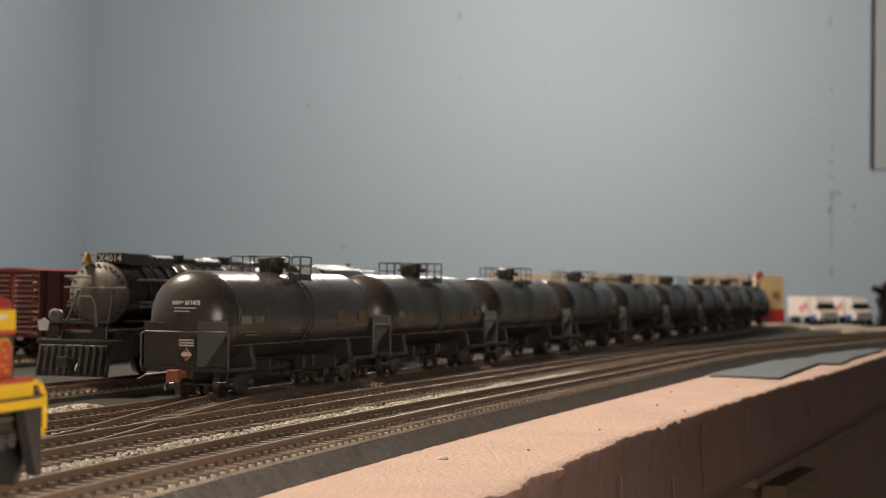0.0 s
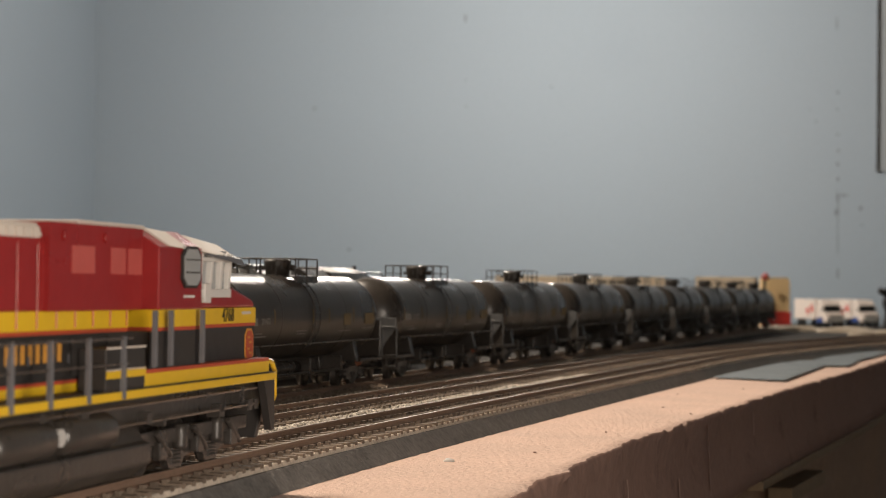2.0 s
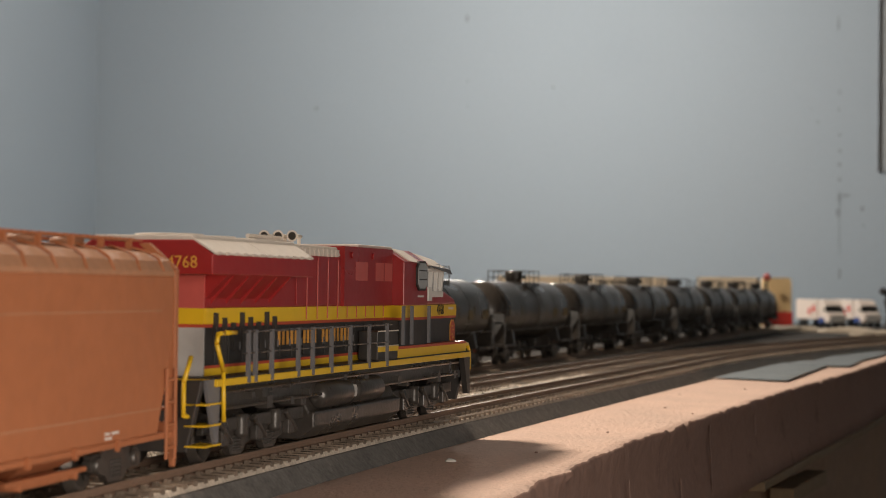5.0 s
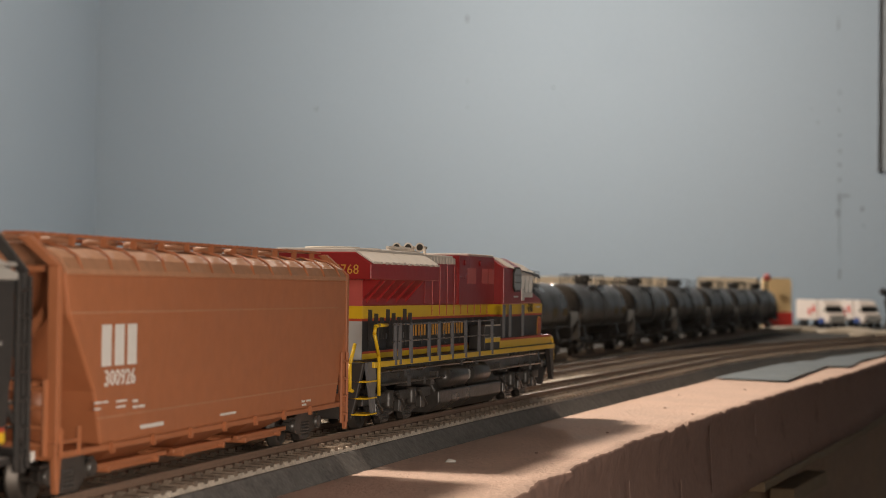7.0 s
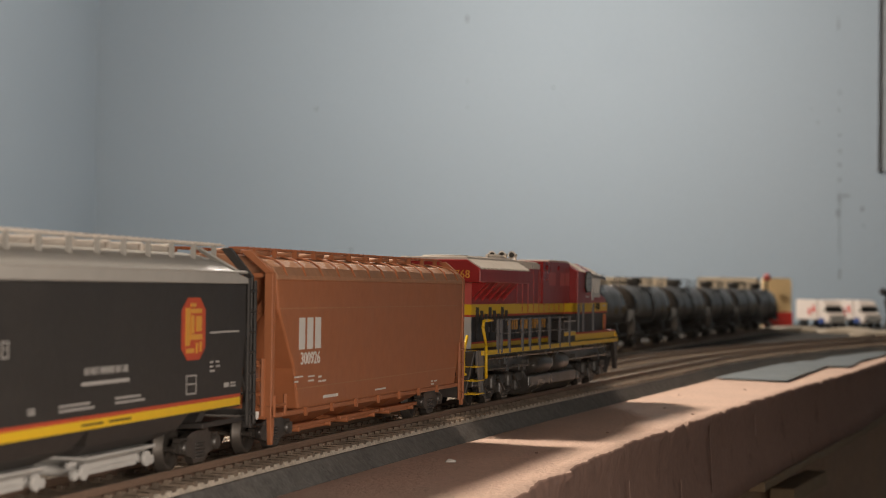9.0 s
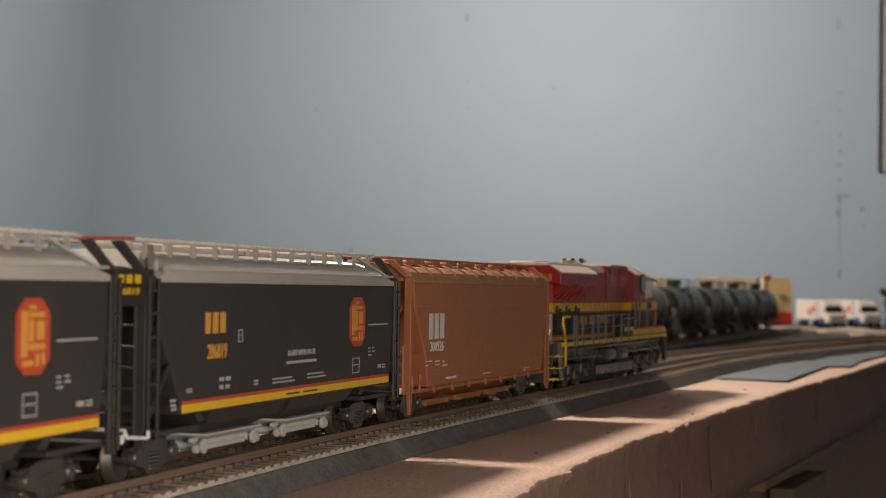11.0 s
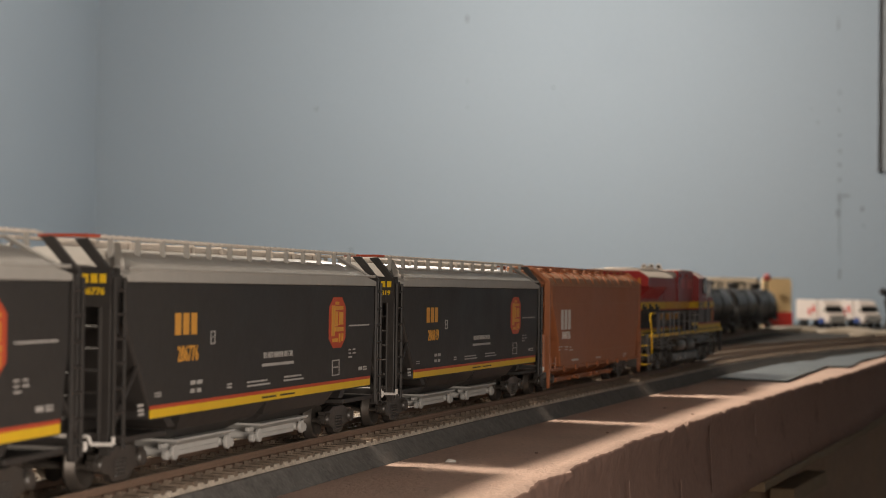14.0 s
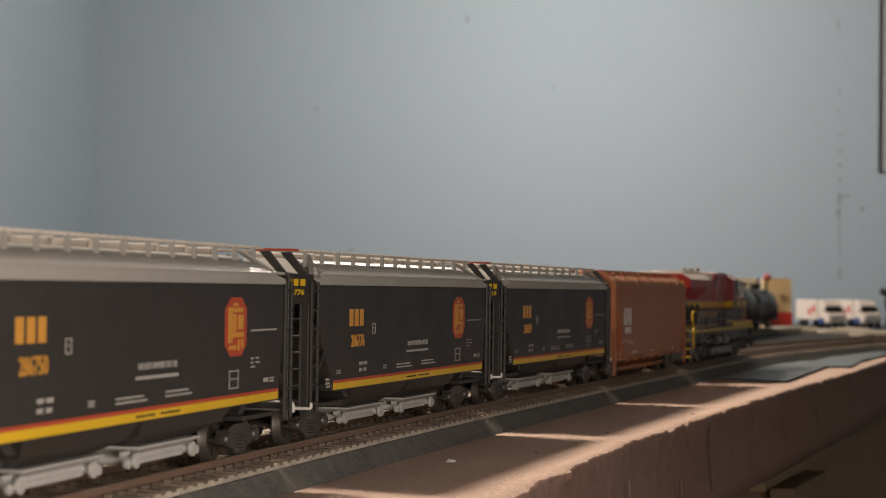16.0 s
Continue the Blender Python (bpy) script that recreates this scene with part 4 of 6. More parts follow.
    loft(bm, [[(0.0690, -0.0168, 0.0490), (0.0925, -0.0168, 0.0478), (0.0925, -0.0120, 0.0500), (0.0690, -0.0120, 0.0505)], [(0.0690, -0.0170, 0.0484), (0.0925, -0.0176, 0.0462), (0.0925, -0.0120, 0.0494), (0.0690, -0.0120, 0.0499)]])
    part("sun_visor", bm, POST, car, "grey sun visor")
    # nose
    Wn = 0.0135
    bm = bmesh.new()
    prism(bm, [(0.0664, 0.0363), (0.1120, 0.0363), (0.1105, 0.0382), (0.0960, 0.0410), (0.0880, 0.0428), (0.0664, 0.0428)], -Wn, Wn)
    part("nose", bm, RED, car, "red sloping nose", bevel=0.0006)
    band("nose_stripe", 0.0666, 0.1123, 0.0326, 0.0363, Wn + 0.0001, YELLOW)
    band("nose_line", 0.0666, 0.1121, 0.0318, 0.0326, Wn, REDP)
    band("nose_lower", 0.0666, 0.1121, 0.0206, 0.0318, Wn - 0.0001, BLACK)
    words("4768", 0.0046, DARKPRINT, car, upright(0.0920, -Wn - 0.0002, 0.0345), wide=0.9, bold=0.00001)
    for k, m in ((1.0, GOLD), (0.86, REDP)):
        bm = bmesh.new()
        w, h = 0.0030 * k, 0.0040 * k
        prism(bm, [(0.1078 + a * w, 0.0272 + b * h) for a, b in ((-1, -0.62), (-0.5, -1), (0.5, -1), (1, -0.62), (1, 0.62), (0.5, 1), (-0.5, 1), (-1, 0.62))], -Wn - (0.0001 if k == 1 else 0.0002), -Wn + 0.0002)
        part("herald", bm, m, car, "small red eight-sided herald with gold edge")
    for a, b in ((-0.0012, 0.0016), (-0.0002, 0.0004), (-0.0014, -0.0012), (0.0, -0.0022)):
        mark("emblem", 0.1074 + a, 0.1090 + a, 0.0272 + b, 0.0277 + b, -Wn - 0.00025, GOLD, car)
    mark("headlight_cover", 0.1020, 0.1085, 0.0347, 0.0354, -Wn - 0.0001, CREAM, car)
    # yellow steps round the deck by the cab
    for z0, z1, m in ((0.0206, 0.0232, YELLOW), (0.0232, 0.0240, REDP)):
        band("cab_sill", 0.0240, 0.1125, z0, z1, 0.0172, m)
    bm = bmesh.new()
    box(bm, 0.010, 0.030, -0.0180, -0.0120, 0.0206, 0.0290)
    part("battery_box", bm, BLACK, car, bevel=0.0003)
    for z, m in ((0.0232, YELLOW), (0.0290, CREAM), (0.0246, CREAM)):
        mark("box_edge", 0.0100, 0.0300, z - 0.0002, z + (0.0014 if m is YELLOW else 0.0002), -0.0181, m, car)
    # lettering of the railway as plain gold blocks
    for a, b, k in ((-0.0590, -0.0400, 6), (-0.0365, -0.0250, 4), (-0.0215, 0.0040, 8)):
        letter_blocks(k, a, b, 0.0266, 0.0304, -H - 0.0004, GOLD, car, 0.5)
    # rear end
    for z0, z1, m, lab in ((0.0206, 0.0318, LIGHTGREY, "pale grey lower end panel"), (0.0318, 0.0326, REDP, ""), (0.0326, 0.0363, YELLOW, "yellow stripe round the end"), (0.0363, 0.0440, PINK, "pale red upper end panel")):
        bm = bmesh.new()
        box(bm, -0.1041, -0.1034, -H, H, z0, z1)
        part("rear_panel", bm, m, car, lab)
    words("4768", 0.0040, GOLD, car, Matrix.Translation((-0.1137, -0.010, 0.0468)) @ pose(0, 0, 0, 90, 0, -90), wide=0.95)
    for k in range(8):
        x = -0.0985 + k * 0.0056
        bm = bmesh.new()
        box(bm, x, x + 0.0012, -H - 0.0010, -H, 0.0262, 0.0352 - (k % 3) * 0.0012)
        part("louvre_post", bm, BLACK, car)
    # handrails: grey stanchions, dark rails
    for s in (-1, 1):
        y = s * 0.0184
        for x in (-0.0930, -0.0884, -0.0774, -0.0584, -0.0474, -0.0324, -0.0164, 0.0006, 0.0176):
            bm = bmesh.new()
            loft(bm, [[(x - 0.0008, y - 0.0004, 0.0188), (x + 0.0008, y - 0.0004, 0.0188), (x + 0.0008, y + 0.0004, 0.0188), (x - 0.0008, y + 0.0004, 0.0188)],
                      [(x - 0.0005, y - 0.0004, 0.0312), (x + 0.0005, y - 0.0004, 0.0312), (x + 0.0005, y + 0.0004, 0.0312), (x - 0.0005, y + 0.0004, 0.0312)]])
            part("stanchion", bm, POST, car, "grey handrail stanchion")
        bm = bmesh.new()
        tube(bm, [(-0.096, y, 0.0308), (0.022, y, 0.0308)], 0.00028)
        tube(bm, [(-0.096, y, 0.0258), (0.020, y, 0.0258)], 0.00022)
        part("handrail", bm, UNDER, car)
        for x, z in ((0.0340, 0.0362), (0.0430, 0.0362), (0.0620, 0.0362)):
            bm = bmesh.new()
            box(bm, x - 0.0007, x + 0.0007, y - 0.0004, y + 0.0004, 0.0245, z)
            part("stanchion", bm, POST, car)
        bm = bmesh.new()
        tube(bm, [(-0.1085, y, 0.0308), (-0.1120, y, 0.0306), (-0.1128, y, 0.0285), (-0.1085, y, 0.0220), (-0.1080, y, 0.0105)], 0.00055, 8)
        tube(bm, [(-0.1010, y, 0.0308), (-0.1085, y, 0.0308)], 0.00055, 8)
        part("end_handrail", bm, YELLOW, car, "yellow bent end handrail")
        bm = bmesh.new()
        tube(bm, [(-0.1165, y * 0.75, 0.0255), (-0.1205, y * 0.75, 0.0200), (-0.1205, y * 0.75, 0.0125), (-0.1170, y * 0.75, 0.0120)], 0.00055, 8)
        tube(bm, [(-0.1165, y * 0.45, 0.0240), (-0.1195, y * 0.45, 0.0180)], 0.0005, 8)
        part("platform_handrail", bm, YELLOW, car, "yellow platform handrail")
        bm = bmesh.new()
        tube(bm, [(0.1120, y * 0.9, 0.0232), (0.1165, y * 0.9, 0.0228), (0.1190, y * 0.9, 0.0205), (0.1190, y * 0.9, 0.0140), (0.1160, y * 0.9, 0.0125)], 0.00060, 8)
        part("platform_handrail", bm, YELLOW, car, "yellow platform handrail")
        bm = bmesh.new()
        prism(bm, [(-0.1170, 0.0203), (-0.1085, 0.0203), (-0.1090, 0.0060), (-0.1110, 0.0052)], *sorted((s * 0.0168, s * 0.0176)))
        w = part("step_well", bm, POST, car, "grey step well side")
        for z in (0.0052, 0.0098, 0.0146):
            bm = bmesh.new()
            box(bm, -0.1180, -0.1085, *sorted((s * 0.0130, s * 0.0180)), z, z + 0.0004)
            part("step", bm, YELLOW, w)
        bm = bmesh.new()
        prism(bm, [(0.1060, 0.0186), (0.1140, 0.0186), (0.1142, 0.0062), (0.1118, 0.0062)], *sorted((s * 0.0164, s * 0.0182)))
        part("step_well", bm, BLACK, car)
    for x0, x1 in ((-0.1180, -0.1160), (0.1135, 0.1153)):
        bm = bmesh.new()
        prism(bm, [(-0.0172, 0.0203), (0.0172, 0.0203), (0.0150, 0.0100), (0.0135, 0.0040), (-0.0135, 0.0040), (-0.0150, 0.0100)], x0, x1, "x")
        part("pilot", bm, BLACK, car, bevel=0.0004)
    coupler(car, -0.1175, -1)
    coupler(car, 0.1150, 1)
    # fuel tank, air tanks, running gear
    bm = bmesh.new()
    prism(bm, [(-0.0130, 0.0125), (0.0130, 0.0125), (0.0150, 0.0088), (0.0165, 0.0088), (0.0165, 0.0045), (0.0120, 0.0014), (-0.0120, 0.0014), (-0.0165, 0.0045), (-0.0165, 0.0088), (-0.0150, 0.0088)], -0.0400, 0.0380, "x")
    part("fuel_tank", bm, UNDER, car, "black fuel tank", bevel=0.0006)
    for x0, x1, y in ((-0.0360, -0.0110, 0.0152), (-0.0080, 0.0170, 0.0152)):
        for s in (-1, 1):
            bm = bmesh.new()
            lathe(bm, [(x0, 0.001), (x0 + 0.0008, 0.0030), (x0 + 0.002, 0.0036), (x1 - 0.002, 0.0036), (x1 - 0.0008, 0.0030), (x1, 0.001)], (0, s * y, 0.0128), "x", 18)
            part("air_tank", bm, UNDER, car)
    bm = bmesh.new()
    rod(bm, (-0.0095, -0.0165, 0.0130), (-0.0095, -0.0178, 0.0130), 0.0017, 14)
    part("filter_cap", bm, LIGHTGREY, car, "pale round filter end")
    rnd = random.Random(8)
    bm = bmesh.new()
    for k in range(26):
        x = rnd.uniform(-0.10, 0.102)
        z = rnd.uniform(0.012, 0.0175)
        w = rnd.uniform(0.001, 0.004)
        box(bm, x, x + w, -0.0172, -0.0140, z - w * 0.4, z + w * 0.4)
    for z in (0.0132, 0.0170):
        tube(bm, [(-0.104, -0.0168, z), (0.104, -0.0168, z)], 0.0004)
    part("piping", bm, UNDER, car, "black pipes and boxes under the sill")
    for e in (-1, 1):
        b = bogie(car, e * 0.0735 - 0.002, (-0.0225, 0.0, 0.0225), 0.0125, 0.0058)
        for q in (-0.0115, 0.0115):
            for s in (-1, 1):
                bm = bmesh.new()
                lathe(bm, [(0.0055, 0.0016), (0.0065, 0.0018), (0.0075, 0.0016), (0.0085, 0.0018), (0.0095, 0.0016), (0.0110, 0.0018)], (q, s * 0.0142, 0), "z", 10)
                part("spring", bm, UNDER, b)
        bm = bmesh.new()
        box(bm, -0.0340, 0.0340, -0.0140, -0.0122, 0.0072, 0.0104)
        for q in (-0.0225, 0.0, 0.0225):
            rod(bm, (q - 0.004, -0.0146, 0.0100), (q + 0.004, -0.0146, 0.0046), 0.0008, 8)
            box(bm, q - 0.0022, q + 0.0022, -0.0150, -0.0130, 0.0040, 0.0078)
        part("truck_frame", bm, UNDER, b, bevel=0.0003)
    return tagged(car, "red, yellow and black diesel locomotive with cream roof", "locomotive", group="cars of the moving train")


# cab glass: the pale grey base stands in for reflected wall light
GLASS_GLARE = mat("glass_painted_glare", (0.36, 0.37, 0.37), 0.06, vary=0.05, grain=50, bump=0.0)
# ---- standing tank cars ----
def tank_car():
    car = empty("tank_car")
    R, C, L = 0.0177, 0.0312, 0.164
    bm = bmesh.new()
    prof = [(-0.0078, 0.0006), (-0.0074, 0.0045), (-0.0062, 0.0092), (-0.0042, 0.0133), (-0.0018, 0.0161), (0.0, 0.0171), (0.0025, 0.01765), (0.004, R)]
    prof = prof + [(L - t, r) for t, r in reversed(prof)]
    lathe(bm, prof, (0, 0, C), "x", 48)
    part("tank", bm, TANK, car, "satin black cylindrical tank")
    for x in (0.004, 0.043, 0.082, 0.121, 0.160):
        bm = bmesh.new()
        lathe(bm, [(x - 0.0004, R), (x - 0.0003, R + 0.00015), (x + 0.0003, R + 0.00015), (x + 0.0004, R)], (0, 0, C), "x", 40)
        part("weld_band", bm, TANK, car)
    # hatch, platform, railing
    bm = bmesh.new()
    lathe(bm, [(0.0480, 0.0050), (0.0525, 0.0052), (0.0538, 0.0058), (0.0549, 0.0058), (0.0553, 0.0050), (0.0555, 0.0010)], (0.082, 0, 0), "z", 20)
    rod(bm, (0.082, -0.0060, 0.0520), (0.082, -0.0078, 0.0520), 0.0012, 8)
    for k in range(10):
        a = 2 * math.pi * k / 10
        rod(bm, (0.082 + 0.0064 * math.cos(a), 0.0064 * math.sin(a), 0.0510), (0.082 + 0.0064 * math.cos(a), 0.0064 * math.sin(a), 0.0528), 0.0005, 6)
    part("hatch", bm, TANK, car, "black bolted top fittings housing")
    bm = bmesh.new()
    for s in (-1, 1):
        a, b = sorted((s * 0.0070, s * 0.0130))
        for k in range(5):
            x = 0.070 + k * 0.005
            box(bm, x, x + 0.0032, a, b, 0.0478, 0.0482)
        box(bm, 0.069, 0.095, *sorted((s * 0.0126, s * 0.0132)), 0.0455, 0.0484)
    part("platform", bm, UNDER, car, "black grated platform")
    bm = bmesh.new()
    for s in (-1, 1):
        for x in (0.069, 0.082, 0.095):
            rod(bm, (x, s * 0.0130, 0.0455), (x, s * 0.0130, 0.0556), 0.00035, 6)
        for z in (0.0516, 0.0556):
            rod(bm, (0.069, s * 0.0130, z), (0.095, s * 0.0130, z), 0.00028, 6)
    for x in (0.069, 0.095):
        rod(bm, (x, -0.0130, 0.0556), (x, 0.0130, 0.0556), 0.00028, 6)
        for y in (-0.0044, 0.0044):
            rod(bm, (x, y, 0.0480), (x, y, 0.0556), 0.00028, 6)
    part("railing", bm, UNDER, car, "thin black platform railing")
    for s in (-1, 1):
        bm = bmesh.new()
        pts0, pts1 = [], []
        for a in np.linspace(62, -40, 12):
            c, d = math.cos(radians(a)), math.sin(radians(a))
            pts0.append((0.0780, s * (R + 0.0010) * c, C + (R + 0.0010) * d))
            pts1.append((0.0845, s * (R + 0.0010) * c, C + (R + 0.0010) * d))
        tube(bm, pts0, 0.0003)
        tube(bm, pts1, 0.0003)
        for p, q in zip(pts0, pts1):
            rod(bm, p, q, 0.00025, 5)
        part("ladder", bm, UNDER, car)
        bm = bmesh.new()
        tube(bm, [(-0.004, s * 0.0180, 0.0205), (0.168, s * 0.0180, 0.0205)], 0.0003)
        for x in np.linspace(0.004, 0.160, 8):
            rod(bm, (x, s * 0.0165, 0.0205), (x, s * 0.0180, 0.0205), 0.0003, 5)
        part("side_handrail", bm, UNDER, car)
    # stub frames, end plates
    for e, x0 in ((-1, -0.0072), (1, 0.1712)):
        bm = bmesh.new()
        box(bm, min(x0, x0 - e * 0.045), max(x0, x0 - e * 0.045), -0.0034, 0.0034, 0.0080, 0.0130)
        box(bm, min(x0, x0 - e * 0.0025), max(x0, x0 - e * 0.0025), -0.0178, 0.0178, 0.0104, 0.0122)
        for s in (-1, 1):
            box(bm, min(x0, x0 - e * 0.030), max(x0, x0 - e * 0.030), *sorted((s * 0.0150, s * 0.0176)), 0.0106, 0.0120)
        prism(bm, [(-0.0165, 0.0110), (0.0165, 0.0110), (0.0145, 0.0205), (-0.0145, 0.0205)], min(x0 - e * 0.029, x0 - e * 0.033), max(x0 - e * 0.029, x0 - e * 0.033), "x")
        part("stub_frame", bm, UNDER, car, "black end frame and saddle", bevel=0.0002)
        bm = bmesh.new()
        xs = x0 - e * 0.0012
        box(bm, min(xs, xs - e * 0.0005), max(xs, xs - e * 0.0005), -0.0172, 0.0172, 0.0122, 0.0290)
        part("head_shield", bm, TANK, car, "flat black head shield", bevel=0.0003)
        bm = bmesh.new()
        xg = xs + e * 0.0006
        yy = -1
        prism(bm, [(yy * 0.0050, 0.0298), (yy * 0.0172, 0.0298), (yy * 0.0172, 0.0250), (yy * 0.0085, 0.0124), (yy * 0.0050, 0.0124)], min(xg, xg + e * 0.0005), max(xg, xg + e * 0.0005), "x")
        part("grey_plate", bm, PLATE, car, "grey tapering reinforcement plate", bevel=0.0002)
        bm = bmesh.new()
        tube(bm, [(x0, 0.0178, 0.0122), (x0, 0.0178, 0.0245), (x0, 0.0165, 0.0255), (x0, -0.0165, 0.0255), (x0, -0.0178, 0.0245), (x0, -0.0178, 0.0122)], 0.00035)
        part("end_handrail", bm, PLATE, car, "thin grey end handrail")
        bm = bmesh.new()
        tube(bm, [(x0, -0.0178, 0.0112), (x0 + e * 0.001, -0.0178, 0.0068), (x0 + e * 0.001, -0.0130, 0.0068), (x0, -0.0130, 0.0112)], 0.00030)
        part("sill_step", bm, UNDER, car)
        bm = bmesh.new()
        tube(bm, [(x0 + e * 0.0015, 0.0180, 0.0075), (x0 + e * 0.0015, 0.0150, 0.0092), (x0 + e * 0.0015, 0.004, 0.0105)], 0.0003)
        part("uncoupling_lever", bm, POST, car)
        coupler(car, x0, e, RUST)
        bogie(car, x0 - e * 0.0265)
    bm = bmesh.new()
    box(bm, 0.055, 0.125, -0.0022, 0.0022, 0.0070, 0.0125)
    rod(bm, (0.060, -0.0060, 0.0098), (0.100, -0.0060, 0.0098), 0.0028, 12)
    tube(bm, [(0.030, -0.0120, 0.0078), (0.140, -0.0120, 0.0078)], 0.0005)
    for x in (0.050, 0.090, 0.130):
        box(bm, x - 0.0012, x + 0.0012, -0.0122, 0.0122, 0.0072, 0.0136)
    part("brake_rigging", bm, UNDER, car, "black pipes and brake cylinder under the tank")
    # markings on the side and on the near head
    y = -R * 0.985
    letter_blocks(4, 0.0065, 0.0165, 0.0285, 0.0315, -R - 0.0001, WHITEDIM, car)
    words("211472", 0.0036, WHITEDIM, car, upright(0.0245, -R - 0.00015, 0.0300), wide=0.85)
    for a0, a1, b0, b1 in ((0.006, 0.022, 0.0252, 0.0256), (0.012, 0.026, 0.0240, 0.0244), (0.060, 0.072, 0.0256, 0.0260), (0.112, 0.128, 0.0248, 0.0252), (0.142, 0.158, 0.0256, 0.0260), (0.060, 0.070, 0.0244, 0.0248)):
        mark("marking", a0, a1, b0, b1, -R * 0.968, WHITEDIM, car)
    for x in (0.0052, 0.034, 0.078, 0.098, 0.130, 0.158):
        bm = bmesh.new()
        rs = []
        for a in (-8, -3, 2, 7, 12):
            c, d = math.cos(radians(a)), math.sin(radians(a))
            rs.append([(x, -(R + 0.0002) * c, C + (R + 0.0002) * d), (x + 0.0008, -(R + 0.0002) * c, C + (R + 0.0002) * d), (x + 0.0008, -(R - 0.0002) * c, C + (R - 0.0002) * d), (x, -(R - 0.0002) * c, C + (R - 0.0002) * d)])
        loft(bm, rs)
        part("reflective_strip", bm, DULLGOLD, car, "dull yellow reflective strip")
    for a0, a1 in ((0.117, 0.126), (0.146, 0.157)):
        mark("data_panel", a0, a1, 0.0275, 0.0325, -R - 0.0001, DULLGOLD, car)
    for yc, zc, txt, size in ((-0.0005, 0.0365, "211472", 0.0021),):
        words(txt, size, WHITE, car, Matrix.Translation((-0.00735, yc - 0.0026, zc)) @ pose(0, 0, 0, 90, 0, -90) @ pose(0, 0, 0, -14), bold=0.00006)
        for i in range(4):
            bm = bmesh.new()
            yb = 0.0052 - i * 0.0012
            box(bm, -0.0072, -0.0068, yb - 0.0009, yb, zc - 0.0007, zc + 0.0007)
            part("lettering", bm, WHITE, car)
        for z, y0, y1 in ((zc - 0.0020, 0.0042, -0.0045), (zc - 0.0032, 0.0042, -0.0020)):
            bm = bmesh.new()
            box(bm, -0.0078, -0.0070, y1, y0, z - 0.0002, z + 0.0002)
            part("marking", bm, WHITE, car)
    xs = -0.0082
    for z in (0.0222, 0.0212, 0.0202):
        bm = bmesh.new()
        box(bm, xs - 0.0001, xs + 0.0003, -0.0042, 0.0018, z, z + 0.0005)
        part("marking", bm, WHITE, car)
    bm = bmesh.new()
    prism(bm, [(-0.0012, 0.0146), (0.0010, 0.0170), (-0.0012, 0.0194), (-0.0034, 0.0170)], xs - 0.0002, xs + 0.0003, "x")
    pl = part("placard", bm, WHITE, car, "white and red hazard diamond")
    bm = bmesh.new()
    prism(bm, [(-0.0012, 0.0148), (0.0004, 0.0164), (-0.0028, 0.0164)], xs - 0.0004, xs - 0.0001, "x")
    prism(bm, [(-0.0012, 0.0192), (-0.0024, 0.0180), (0.0, 0.0180)], xs - 0.0004, xs - 0.0001, "x")
    part("placard_print", bm, REDP, pl)
    return tagged(car, "black tank car with railed top hatch on the yard track", "tank car", group="standing tank cars")


PLATE = mat("grey_plate_paint", (0.10, 0.10, 0.10), 0.5, vary=0.12, grain=400, bump=0.05, big=40)
WHITEDIM = mat("faded_white_print", (0.26, 0.25, 0.23), 0.55, vary=0.1, grain=500, bump=0.0)
DULLGOLD = mat("dull_yellow_print", (0.17, 0.125, 0.06), 0.55, vary=0.1, grain=500, bump=0.0)


def stand(fn, d, lat=0.0, turn=0.0, z=0.0):
    p, h = fn(d, lat, z)
    return pose(p.x, p.y, p.z, 0, 0, 90 - h + turn)


first = tank_car()
first.matrix_basis = stand(yard, 0.006)
for k in range(1, 9):
    copy_thing(first, stand(yard, 0.003 + 0.203 * k, random.uniform(-0.0003, 0.0003)))
WHEELS = [w for w in WHEELS if w[0].parent.parent is not first]

# ---- big articulated steam engine with its tender ----
BOILER = mat("boiler_black", (0.036, 0.031, 0.026), 0.30, vary=0.2, grain=400, bump=0.06, big=30, stain=(0.05, 0.04, 0.032), stain_at=0.64)
GRAPHITE = mat("graphite_smokebox", (0.19, 0.175, 0.155), 0.5, vary=0.12, grain=500, bump=0.08, big=40)
BRASS = mat("brass", (0.62, 0.38, 0.12), 0.3, metal=0.9, vary=0.12, grain=400, bump=0.03)
SILVER = mat("bare_pipe", (0.40, 0.36, 0.31), 0.4, metal=0.6, vary=0.1, grain=400, bump=0.03)


